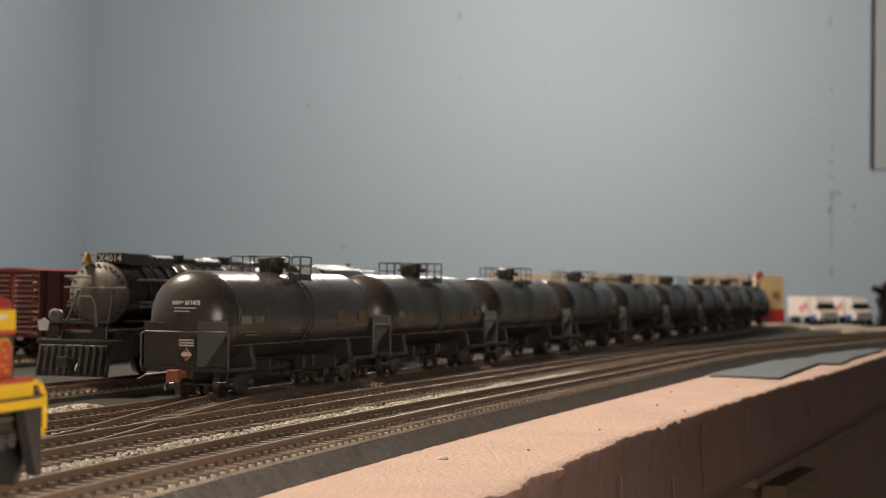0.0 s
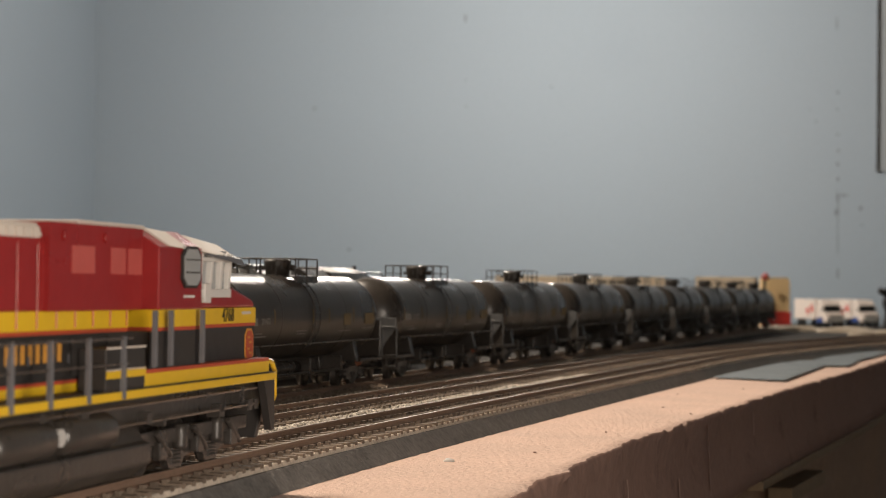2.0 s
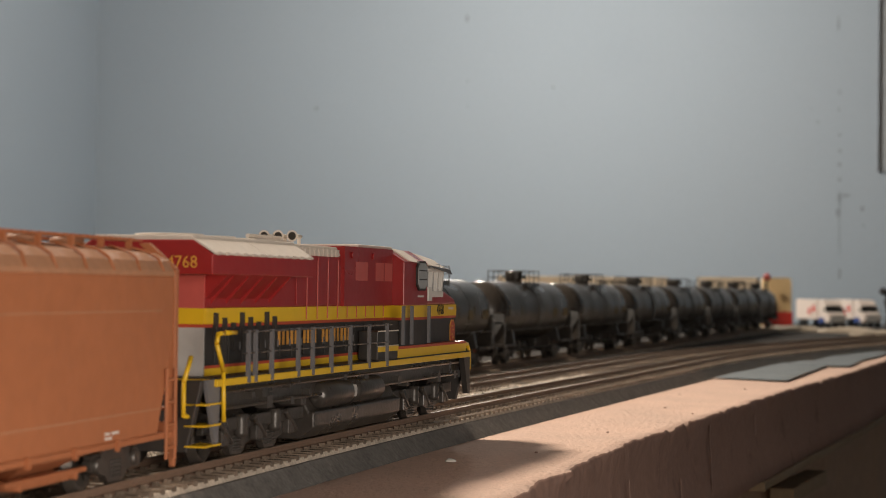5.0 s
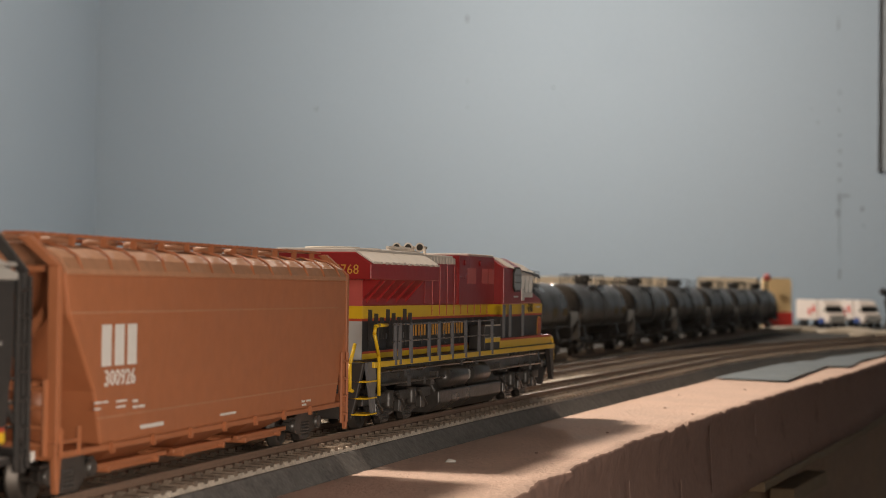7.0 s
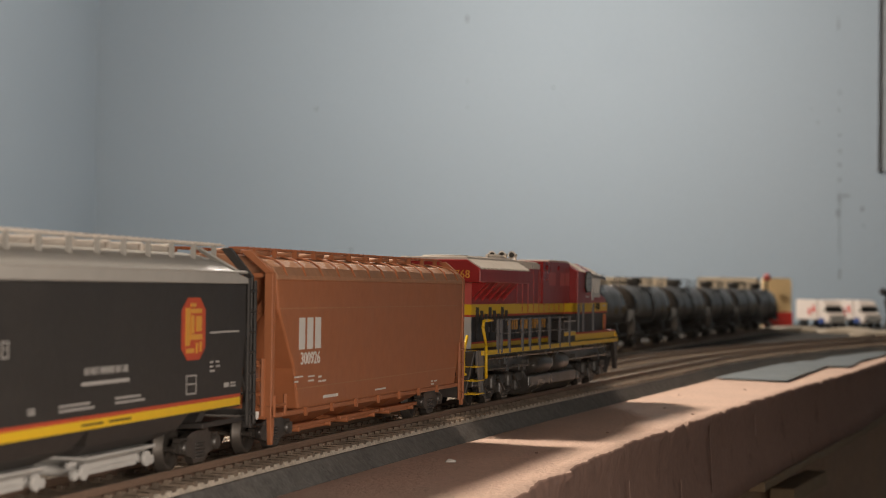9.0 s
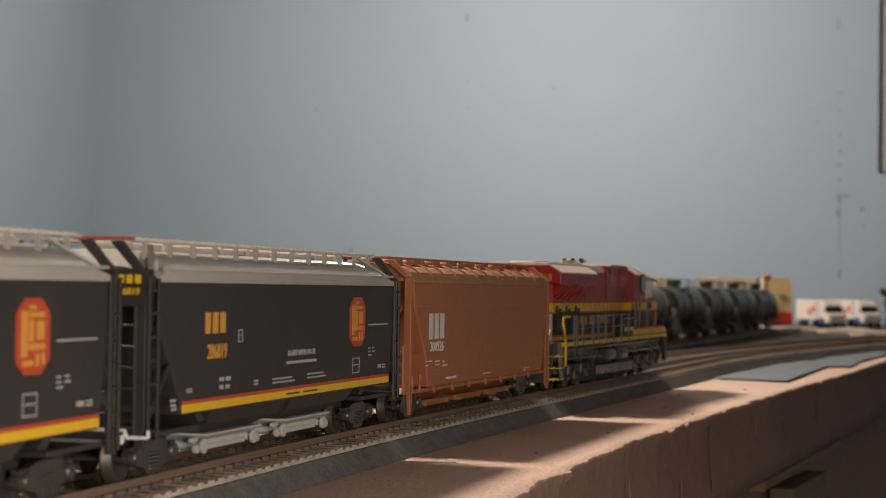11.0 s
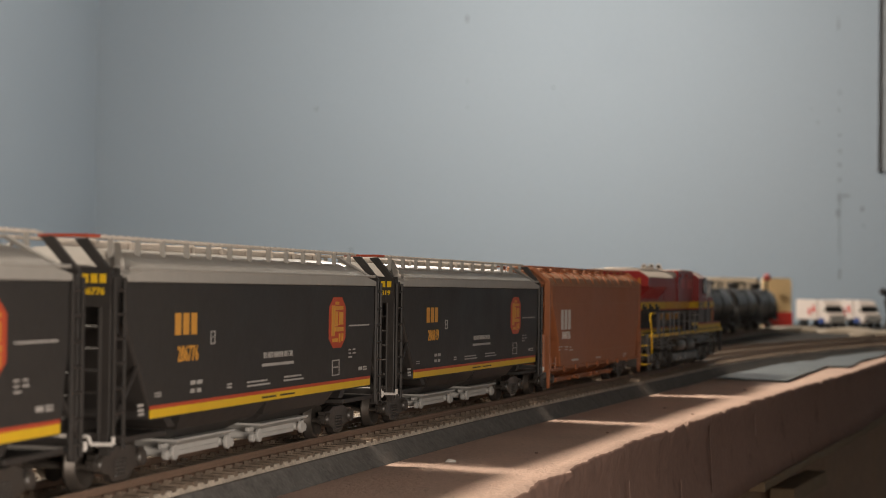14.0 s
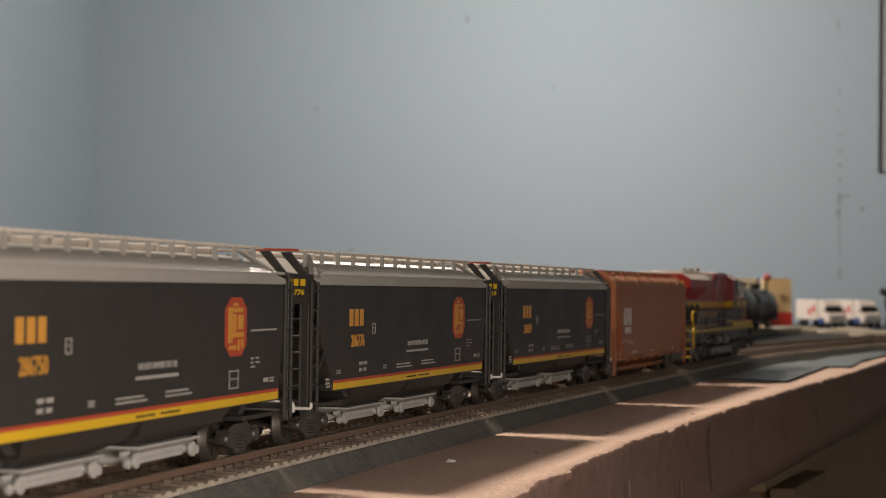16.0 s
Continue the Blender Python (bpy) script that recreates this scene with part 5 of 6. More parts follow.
def steam_engine():
    """Front at x = 0, the train runs back along -x."""
    car = empty("steam_locomotive")
    R, C = 0.0148, 0.0385
    bm = bmesh.new()
    lathe(bm, [(0.0, 0.002), (0.0, R * 0.97), (-0.001, R), (-0.060, R), (-0.062, R + 0.0006), (-0.150, R + 0.0010), (-0.152, R + 0.0016), (-0.215, R + 0.0016), (-0.216, 0.004)], (0, 0, C), "x", 40)
    part("boiler", bm, BOILER, car, "black boiler with bright-edged bands")
    bm = bmesh.new()
    lathe(bm, [(0.0002, R * 0.98), (0.0012, R * 0.96), (0.0014, R * 0.80), (0.0022, R * 0.78), (0.0036, R * 0.5), (0.0042, 0.001)], (0, 0, C), "x", 40)
    door = part("smokebox_front", bm, GRAPHITE, car, "dull silver-grey round smokebox front")
    for k in range(28):
        a = 2 * math.pi * k / 28
        bm = bmesh.new()
        rod(bm, (0.0008, R * 0.88 * math.cos(a), C + R * 0.88 * math.sin(a)), (0.0022, R * 0.88 * math.cos(a), C + R * 0.88 * math.sin(a)), 0.0005, 6)
        part("bolt", bm, BOILER, door)
    bm = bmesh.new()
    tube(bm, [(0.0046, -0.0150, C + 0.0030), (0.0046, 0.0150, C + 0.0030)], 0.0004)
    tube(bm, [(0.0046, -0.0150, C + 0.0078), (0.0046, -0.0020, C + 0.0078)], 0.0006)
    tube(bm, [(0.0046, -0.0100, C - 0.0045), (0.0046, -0.0095, C - 0.0010), (0.0046, -0.0020, C - 0.0010), (0.0046, 0.0, C - 0.0045), (0.0065, 0.002, C - 0.016)], 0.0004)
    part("front_handrail", bm, SILVER, car)
    bm = bmesh.new()
    tube(bm, [(0.0048, 0.0080, C + 0.0065), (0.0048, 0.0050, C + 0.0032), (0.0048, 0.0020, C + 0.0075)], 0.00025)
    part("chalk_mark", bm, WHITEDIM, car, "faint chalk scrawl")
    bm = bmesh.new()
    lathe(bm, [(0.0518, 0.0026), (0.0530, 0.0022), (0.0552, 0.0016), (0.0566, 0.0010), (0.0572, 0.0004)], (0.002, -0.0055, 0), "z", 16)
    rod(bm, (0.002, -0.0020, 0.0560), (0.002, -0.0090, 0.0560), 0.0004, 6)
    part("bell", bm, BRASS, car, "polished brass bell")
    bm = bmesh.new()
    prism(bm, [(-0.0030, 0.0520), (0.0105, 0.0520), (0.0105, 0.0572), (-0.0030, 0.0572)], -0.030, -0.0015, "x")
    part("number_box", bm, BOILER, car, "black number board and feedwater heater", bevel=0.0008)
    words("X4014", 0.0042, WHITE, car, Matrix.Translation((-0.0013, 0.0040, 0.0546)) @ pose(0, 0, 0, 90, 0, 90), bold=0.00005)
    # stacks, sand domes, pipes along the top
    for x0, x1, w, z in ((-0.062, -0.036, 0.0085, 0.0570), (-0.122, -0.090, 0.0080, 0.0560), (-0.178, -0.150, 0.0078, 0.0556)):
        bm = bmesh.new()
        prism(bm, [(-w, 0.0505), (w, 0.0505), (w, z - 0.0016), (w * 0.8, z), (-w * 0.8, z), (-w, z - 0.0016)], x0, x1, "x")
        part("sand_dome", bm, BOILER, car, "black sand dome", bevel=0.0008)
    for x in (-0.030, -0.076, -0.083, -0.135, -0.142):
        bm = bmesh.new()
        lathe(bm, [(0.0500, 0.0040), (0.0560, 0.0036), (0.0575, 0.0040), (0.0575, 0.0026)], (x, 0, 0), "z", 16)
        part("stack", bm, BOILER, car)
    bm = bmesh.new()
    for x in (-0.080, -0.130, -0.145):
        lathe(bm, [(0.0525, 0.0018), (0.0560, 0.0018), (0.0568, 0.0012), (0.0570, 0.0003)], (x, -0.0055, 0), "z", 12)
    for x in (-0.068, -0.072):
        tube(bm, [(x, -0.010, 0.0490), (x, -0.0060, 0.0555), (x, 0.004, 0.0555)], 0.0007)
    part("safety_valve", bm, BRASS, car, "brass valves and turret")
    for x in np.linspace(-0.020, -0.210, 16):
        bm = bmesh.new()
        lathe(bm, [(x - 0.0005, R + 0.0012), (x + 0.0005, R + 0.0012)], (0, 0, C), "x", 32)
        part("boiler_band", bm, BOILER, car)
    bm = bmesh.new()
    for s in (-1, 1):
        for z, y in ((0.0450, 0.0168), (0.0350, 0.0176), (0.0330, 0.0180)):
            tube(bm, [(-0.004, s * y, z), (-0.205, s * y, z)], 0.0005)
        for k in range(16):
            rod(bm, (-0.010 - k * 0.0125, s * 0.0150, 0.0450), (-0.010 - k * 0.0125, s * 0.0168, 0.0450), 0.0004, 5)
    part("boiler_pipe", bm, SILVER, car)
    bm = bmesh.new()
    for s in (-1, 1):
        a, b = sorted((s * 0.0120, s * 0.0188))
        box(bm, -0.200, 0.002, a, b, 0.0262, 0.0270)
        box(bm, -0.055, -0.030, *sorted((s * 0.0115, s * 0.0190)), 0.0075, 0.0190)
        box(bm, -0.150, -0.125, *sorted((s * 0.0115, s * 0.0190)), 0.0075, 0.0190)
    box(bm, -0.205, 0.014, -0.0115, 0.0115, 0.0100, 0.0220)
    part("running_gear", bm, UNDER, car, "black running boards, cylinders and frames", bevel=0.0006)
    # pilot deck
    bm = bmesh.new()
    box(bm, 0.012, 0.025, -0.0180, 0.0180, 0.0165, 0.0185)
    prism(bm, [(0.020, 0.0165), (0.025, 0.0165), (0.029, 0.0030), (0.024, 0.0025)], -0.0165, 0.0165)
    box(bm, 0.000, 0.012, -0.0130, 0.0130, 0.0165, 0.0225)
    part("pilot", bm, UNDER, car, "black cast pilot", bevel=0.0004)
    for k in range(10):
        y = -0.0150 + k * 0.0033
        bm = bmesh.new()
        rod(bm, (0.0256, y, 0.0160), (0.0296, y, 0.0035), 0.0005, 6)
        part("pilot_bar", bm, UNDER, car)
    bm = bmesh.new()
    tube(bm, [(0.0245, 0.016, 0.0185), (0.0245, 0.016, 0.0262), (0.0245, -0.016, 0.0262), (0.0245, -0.016, 0.0185)], 0.00035)
    tube(bm, [(0.004, -0.0085, 0.0400), (0.016, -0.0110, 0.0185)], 0.0005)
    tube(bm, [(0.004, 0.0085, 0.0400), (0.016, 0.0110, 0.0185)], 0.0005)
    for y in (-0.0105, 0.0115):
        box(bm, 0.0240, 0.0247, y - 0.003, y + 0.003, 0.0190, 0.0245)
    part("pilot_rail", bm, UNDER, car)
    bm = bmesh.new()
    lathe(bm, [(0.012, 0.001), (0.012, 0.0026), (0.016, 0.0030), (0.0165, 0.0022), (0.0160, 0.0005)], (0, -0.0140, 0.0290), "x", 18)
    part("headlight", bm, GRAPHITE, car, "round headlight")
    bm = bmesh.new()
    prism(bm, [(-0.0165, 0.0225), (-0.0125, 0.0225), (-0.0117, 0.0265), (-0.0145, 0.0280), (-0.0173, 0.0265)], 0.0247, 0.0253, "x")
    part("shield_badge", bm, WHITE, car, "small white shield badge")
    coupler(car, 0.025, 1)
    # drivers
    for x in (-0.062, -0.083, -0.104, -0.116, -0.160, -0.181, -0.198):
        for s in (-1, 1):
            bm = bmesh.new()
            lathe(bm, [(s * 0.0072, 0.001), (s * 0.0072, 0.0100), (s * 0.0080, 0.0098), (s * 0.0098, 0.0096), (s * 0.0098, 0.0084), (s * 0.0090, 0.0080), (s * 0.0094, 0.001)], (x, 0, 0.0097), "y", 22)
            part("driving_wheel", bm, UNDER, car)
    # cab and tender
    bm = bmesh.new()
    prism(bm, [(-0.0185, 0.0210), (0.0185, 0.0210), (0.0185, 0.0490), (0.0120, 0.0545), (-0.0120, 0.0545), (-0.0185, 0.0490)], -0.250, -0.214, "x")
    part("cab", bm, BOILER, car, "black cab", bevel=0.0005)
    bm = bmesh.new()
    prism(bm, [(-0.0182, 0.0110), (0.0182, 0.0110), (0.0182, 0.0480), (0.0140, 0.0530), (-0.0140, 0.0530), (-0.0182, 0.0480)], -0.325, -0.257, "x")
    prism(bm, [(-0.0182, 0.0110), (0.0182, 0.0110), (0.0182, 0.0430), (0.0150, 0.0485), (0.0080, 0.0505), (-0.0080, 0.0505), (-0.0150, 0.0485), (-0.0182, 0.0430)], -0.428, -0.325, "x")
    part("tender", bm, BOILER, car, "long black tender with rounded top", bevel=0.0006)
    bm = bmesh.new()
    prism(bm, [(-0.0140, 0.0522), (0.0140, 0.0522), (0.0060, 0.0556), (-0.0060, 0.0556)], -0.322, -0.260, "x")
    part("tender_hatch", bm, GRAPHITE, car)
    bm = bmesh.new()
    for k in range(24):
        for y in (-0.0135, -0.0110):
            lathe(bm, [(0.0, 0.0004), (0.0004, 0.0003)], (-0.330 - k * 0.004, y, 0.0488 if y < -0.012 else 0.0497), "z", 6)
    part("rivet", bm, SILVER, car)
    bm = bmesh.new()
    tube(bm, [(-0.330, -0.0085, 0.0505), (-0.330, -0.0085, 0.0535), (-0.425, -0.0085, 0.0535), (-0.425, -0.0085, 0.0505)], 0.0004)
    lathe(bm, [(0.0500, 0.0018), (0.0560, 0.0014), (0.0572, 0.0018)], (-0.342, 0, 0), "z", 10)
    part("tender_rail", bm, BOILER, car)
    for x in (-0.280, -0.300, -0.322, -0.345, -0.367, -0.390, -0.412):
        wheelset(car, x)
    return tagged(car, "black articulated steam locomotive with grey smokebox and tender", "locomotive")


engine = steam_engine()
engine.matrix_basis = stand(yard, 0.115, -0.0925, 180)
WHEELS = [w for w in WHEELS if w[0].parent is not engine]

# ---- maroon boxcar ----
MAROON = mat("maroon_paint", (0.17, 0.035, 0.028), 0.5, vary=0.12, grain=300, bump=0.08, big=25)


def boxcar():
    car = empty("boxcar")
    bm = bmesh.new()
    box(bm, 0.0, 0.175, -0.0180, 0.0180, 0.0110, 0.0500)
    part("body", bm, MAROON, car, "maroon boxcar body", bevel=0.0006)
    bm = bmesh.new()
    prism(bm, [(-0.0186, 0.0498), (0.0186, 0.0498), (0.0186, 0.0506), (0.0, 0.0520), (-0.0186, 0.0506)], -0.001, 0.176, "x")
    part("roof", bm, MAROON, car)
    for k in range(12):
        z = 0.0140 + k * 0.0030
        for a, b in ((-0.0165, -0.0018), (0.0018, 0.0165)):
            bm = bmesh.new()
            loft(bm, [[(0.0001, y, z - 0.0008), (-0.0011, y, z), (0.0001, y, z + 0.0008)] for y in (a, b)])
            part("end_rib", bm, MAROON, car)
            bm = bmesh.new()
            box(bm, -0.00118, -0.0010, a + 0.001, b - 0.001, z + 0.0001, z + 0.00045)
            part("rib_edge", bm, WHITEDIM, car)
    for k in range(9):
        bm = bmesh.new()
        x = 0.006 + k * 0.0205
        box(bm, x, x + 0.0016, -0.0190, -0.0180, 0.0115, 0.0496)
        part("side_post", bm, MAROON, car)
    for e, x0 in ((-1, 0.0), (1, 0.175)):
        coupler(car, x0, e)
        bogie(car, x0 - e * 0.024)
    ladder(car, -0.0012, -0.0178, -0.0135, 0.0110, 0.0495, MAROON, 9)
    return tagged(car, "maroon boxcar with horizontally ribbed end", "boxcar")


maroon = boxcar()
maroon.matrix_basis = stand(yard, 0.345, -0.262)
WHEELS = [w for w in WHEELS if w[0].parent.parent is not maroon]

# ---- far end of the layout: stacked containers, toy lorries, scraps ----
BEIGE = mat("beige_container", (0.74, 0.62, 0.46), 0.6, vary=0.06, grain=200, bump=0.08, big=12)
# brown version of the beige: carries the shade on the containers' ends
BEIGE_SHADED = mat("shaded_end_door", (0.28, 0.21, 0.15), 0.6, vary=0.1, grain=200, bump=0.1, big=20)
CARDBOARD = mat("yellow_card", (0.76, 0.56, 0.30), 0.7, vary=0.05, grain=150, bump=0.08, big=15)
REDBOX = mat("bright_red", (0.55, 0.03, 0.02), 0.45, vary=0.05, grain=100, bump=0.03)
PLASTER = mat("pale_plaster", (0.50, 0.43, 0.34), 0.9, vary=0.15, grain=300, bump=0.5, big=25)
TOYWHITE = mat("toy_white", (0.70, 0.62, 0.56), 0.3, vary=0.05, grain=80, bump=0.02)
TOYBLUE = mat("toy_blue", (0.03, 0.07, 0.25), 0.35, vary=0.05, grain=80, bump=0.02)
MATTBLACK = mat("matt_black_plastic", (0.012, 0.012, 0.012), 0.5, vary=0.1, grain=200, bump=0.05)
GREEN = mat("toy_green", (0.12, 0.45, 0.08), 0.45, vary=0.1, grain=100, bump=0.03)
LENS = mat("chrome_lamp", (0.75, 0.72, 0.68), 0.15, metal=1.0, vary=0.03, grain=50, bump=0.0)


def container_stack(length, height):
    """Two boxes, one on the other, with corrugated sides and framed end doors; x along its side, front side faces -y."""
    st = empty("container_stack")
    h = height / 2
    for i in range(2):
        z = i * h
        bm = bmesh.new()
        box(bm, 0, length, 0, 0.029, z + 0.0004, z + h - 0.0004)
        b = part("container", bm, BEIGE, st, bevel=0.0004)
        for k in range(int(length / 0.006)):
            bm = bmesh.new()
            box(bm, 0.002 + k * 0.006, 0.005 + k * 0.006, -0.0005, 0.0, z + 0.002, z + h - 0.002)
            part("corrugation", bm, BEIGE, b)
        bm = bmesh.new()
        box(bm, length, length + 0.0006, 0.001, 0.028, z + 0.001, z + h - 0.001)
        for y in (0.006, 0.012, 0.017, 0.023):
            rod(bm, (length + 0.001, y, z + 0.001), (length + 0.001, y, z + h - 0.001), 0.0004, 6)
        part("end_door", bm, BEIGE_SHADED, b, "end doors with lock bars, shade painted in as brown")
    for a0, a1 in ((0.60, 0.66), (0.67, 0.71), (0.72, 0.80)):
        mark("lettering", a0 * length, a1 * length, height * 0.86, height * 0.92, -0.0006, DARKPRINT, st)
    return tagged(st, "double-stacked beige containers behind the tank cars", "containers", group="containers")


GZ = TOP + 0.0012
c1 = container_stack(0.235, 0.0700)
c1.matrix_basis = pose(0.075, 2.66, GZ, 0, 0, -9)
c2 = container_stack(0.082, 0.0715)
c2.matrix_basis = pose(0.354, 2.66, GZ, 0, 0, -14)


def shed():
    """Yellow card building with a rounded roof edge and a red base."""
    b = empty("card_building")
    bm = bmesh.new()
    prism(bm, [(0, 0.0), (0.040, 0.0), (0.040, 0.066), (0.0385, 0.070), (0.036, 0.0715), (0.004, 0.0715), (0.0, 0.070)], 0.0, 0.05)
    part("wall", bm, CARDBOARD, b, "plain yellow card wall", bevel=0.0006)
    bm = bmesh.new()
    box(bm, 0.0, 0.0415, -0.0015, 0.0, 0.0, 0.024)
    part("base", bm, REDBOX, b, "red base strip", bevel=0.0003)
    return tagged(b, "plain yellow card building with red base", "building")


shed().matrix_basis = pose(0.452, 2.70, GZ, 0, 0, -6)


def beacon():
    b = empty("red_beacon")
    bm = bmesh.new()
    rod(bm, (0, 0, 0), (0, 0, 0.068), 0.0012, 8)
    part("pole", bm, MATTBLACK, b)
    bm = bmesh.new()
    lathe(bm, [(0.067, 0.001), (0.068, 0.0045), (0.0715, 0.0060), (0.0750, 0.0048), (0.0772, 0.0015)], (0, 0, 0), "z", 18)
    part("globe", bm, PINK, b, "faded red round globe")
    return tagged(b, "small faded red globe on a thin pole", "beacon")


beacon().matrix_basis = pose(0.450, 2.655, GZ)


def lorry(trailer):
    """A toy articulated lorry, front towards -y."""
    t = empty("toy_lorry")
    bm = bmesh.new()
    prism(bm, [(-0.030, 0.012), (-0.027, 0.0205), (-0.0185, 0.0225), (-0.0140, 0.0330), (-0.006, 0.0400), (0.008, 0.0410), (0.008, 0.007), (-0.030, 0.007)], -0.0145, 0.0145, "x")
    part("cab", bm, TOYWHITE, t, "glossy white cab", bevel=0.0016)
    bm = bmesh.new()
    loft(bm, [[(x, -0.0190, 0.0228), (x, -0.0150, 0.0318), (x, -0.0140, 0.0316), (x, -0.0175, 0.0226)] for x in (-0.0128, 0.0128)])
    part("windscreen", bm, MATTBLACK, t, "black windscreen")
    bm = bmesh.new()
    box(bm, -0.0100, 0.0100, -0.0312, -0.0298, 0.0080, 0.0180)
    part("grille", bm, LIGHTGREY, t)
    for s in (-1, 1):
        bm = bmesh.new()
        lathe(bm, [(-0.0315, 0.0005), (-0.0312, 0.0022), (-0.0290, 0.0026)], (s * 0.0118, 0, 0.0110), "y", 14)
        part("headlight", bm, LENS, t)
        bm = bmesh.new()
        lathe(bm, [(-0.0010, 0.0005), (-0.0008, 0.0020), (0.0010, 0.0022)], (s * 0.0160, -0.0180, 0.0260), "y", 12)
        rod(bm, (s * 0.0140, -0.0170, 0.0250), (s * 0.0160, -0.0175, 0.0255), 0.0005, 6)
        part("mirror", bm, LENS, t)
        for y in (-0.0215, 0.002, 0.058, 0.070):
            bm = bmesh.new()
            lathe(bm, [(s * 0.0090, 0.001), (s * 0.0092, 0.0058), (s * 0.0140, 0.0058), (s * 0.0142, 0.0045), (s * 0.0138, 0.001)], (0, y, 0.0058), "x", 18)
            part("wheel", bm, MATTBLACK, t)
        bm = bmesh.new()
        box(bm, *sorted((s * 0.0100, s * 0.0150)), -0.0150, 0.0060, 0.0070, 0.0140)
        part("side_tank", bm, TOYBLUE, t, "dark blue side tank")
    bm = bmesh.new()
    box(bm, -0.0140, 0.0140, 0.0120, 0.0120 + trailer, 0.0115, 0.0415)
    tr = part("trailer", bm, TOYWHITE, t, "white trailer box", bevel=0.0006)
    bm = bmesh.new()
    for a, b, c, d in ((0.018, 0.030, 0.022, 0.034), (0.034, 0.044, 0.018, 0.030)):
        prism(bm, [(a, c), (b, c + 0.002), (b - 0.003, d), (a + 0.002, d - 0.003)], -0.0143, -0.0139, "x")
    part("trailer_print", bm, REDBOX, tr, "red shapes on the trailer")
    return tagged(t, "white toy lorry with red-marked trailer", "toy lorry", group="toy lorries")


lorry(0.075).matrix_basis = pose(0.578, 2.86, GZ, 0, 0, 14)
lorry(0.075).matrix_basis = pose(0.648, 2.94, GZ, 0, 0, 14)


def clamp():
    """Black plastic clamp with a knob."""
    c = empty("black_clamp")
    bm = bmesh.new()
    prism(bm, [(0.004, 0.0), (0.050, 0.0), (0.052, 0.030), (0.046, 0.066), (0.026, 0.070), (0.012, 0.060), (0.006, 0.040), (0.010, 0.024)], 0.0, 0.022)
    part("jaw", bm, MATTBLACK, c, bevel=0.002)
    bm = bmesh.new()
    rod(bm, (0.008, -0.004, 0.050), (-0.004, -0.004, 0.056), 0.0045, 14)
    part("knob", bm, MATTBLACK, c)
    return tagged(c, "black plastic spring clamp with round knob", "clamp")


clamp().matrix_basis = pose(0.598, 2.60, GZ)


def lump(name, x, y, z, a, b, c, turn, material, seed):
    """An uneven rounded piece."""
    bm = bmesh.new()
    rings = []
    for i in range(11):
        ph = math.pi * (i + 0.02) / 10.04 - math.pi / 2
        ring_ = []
        for j in range(20):
            th = 2 * math.pi * j / 20
            p = V((math.cos(ph) * math.cos(th), math.cos(ph) * math.sin(th), math.sin(ph)))
            k = 1 + 0.28 * noise.noise(p * 1.6 + V((seed, 0, 0))) + 0.10 * noise.noise(p * 5 + V((seed, 7, 0)))
            ring_.append((p.x * a * k, p.y * b * k, max(-0.2, p.z) * c * k))
        rings.append(ring_)
    loft(bm, rings, smooth=True)
    ob = make(name, bm, material)
    ob.matrix_basis = pose(x, y, z + 0.2 * c, 0, 0, turn)
    return ob


for i, (x, y, a, b, c, tn) in enumerate(((0.455, 2.50, 0.050, 0.016, 0.0062, 5), (0.520, 2.46, 0.040, 0.014, 0.0060, -14), (0.500, 2.27, 0.016, 0.010, 0.0055, 8), (0.560, 2.36, 0.052, 0.014, 0.0058, -10),
                                         (0.40, 2.42, 0.018, 0.010, 0.0050, 20), (0.612, 2.40, 0.020, 0.012, 0.0050, 0))):
    tagged(lump("plaster_piece", x, y, GZ, a, b, c, tn, PLASTER, i * 3.3), "flat pale piece of broken plaster", "plaster piece", group="plaster scraps")
tagged(lump("white_chip", 0.374, 2.30, GZ, 0.004, 0.003, 0.003, 0, WHITE, 2.0), "small white chip lying by the track", "chip")
tagged(lump("foam_scrap", 0.405, 1.775, TOP, 0.026, 0.012, 0.006, 60, FOAM, 9.0), "small loose scrap of pink foam", "foam scrap")
tagged(lump("white_chip", 0.003, 0.566, TOP, 0.0016, 0.0010, 0.0008, 15, WHITE, 4.0), "tiny white chip on the foam", "chip")
for i, (x, y) in enumerate(((0.098, 0.84), (0.118, 0.95), (0.060, 0.69), (0.030, 0.60), (0.16, 1.01), (0.105, 0.80), (0.085, 0.90))):
    tagged(lump("foam_crumb", x, y, TOP, 0.0007, 0.0005, 0.0004, 40 * i, FOAM_SHADED, i), "tiny dark crumb on the foam", "crumb", group="crumbs on the foam")


def toy_block():
    b = empty("toy_tractor")
    bm = bmesh.new()
    prism(bm, [(-0.010, 0.004), (0.010, 0.004), (0.010, 0.011), (0.002, 0.011), (0.001, 0.017), (-0.008, 0.017), (-0.010, 0.011)], -0.005, 0.005)
    part("body", bm, GREEN, b, "bright green body", bevel=0.0006)
    for x, r in ((-0.006, 0.0050), (0.0065, 0.0034)):
        for s in (-1, 1):
            bm = bmesh.new()
            lathe(bm, [(s * 0.0052, 0.001), (s * 0.0052, r), (s * 0.0078, r), (s * 0.0078, 0.001)], (x, 0, r), "y", 16)
            part("wheel", bm, MATTBLACK, b)
    return tagged(b, "small bright green toy tractor behind the tank cars", "toy tractor")


toy_block().matrix_basis = pose(-0.012, 1.36, GZ, 0, 0, 20)


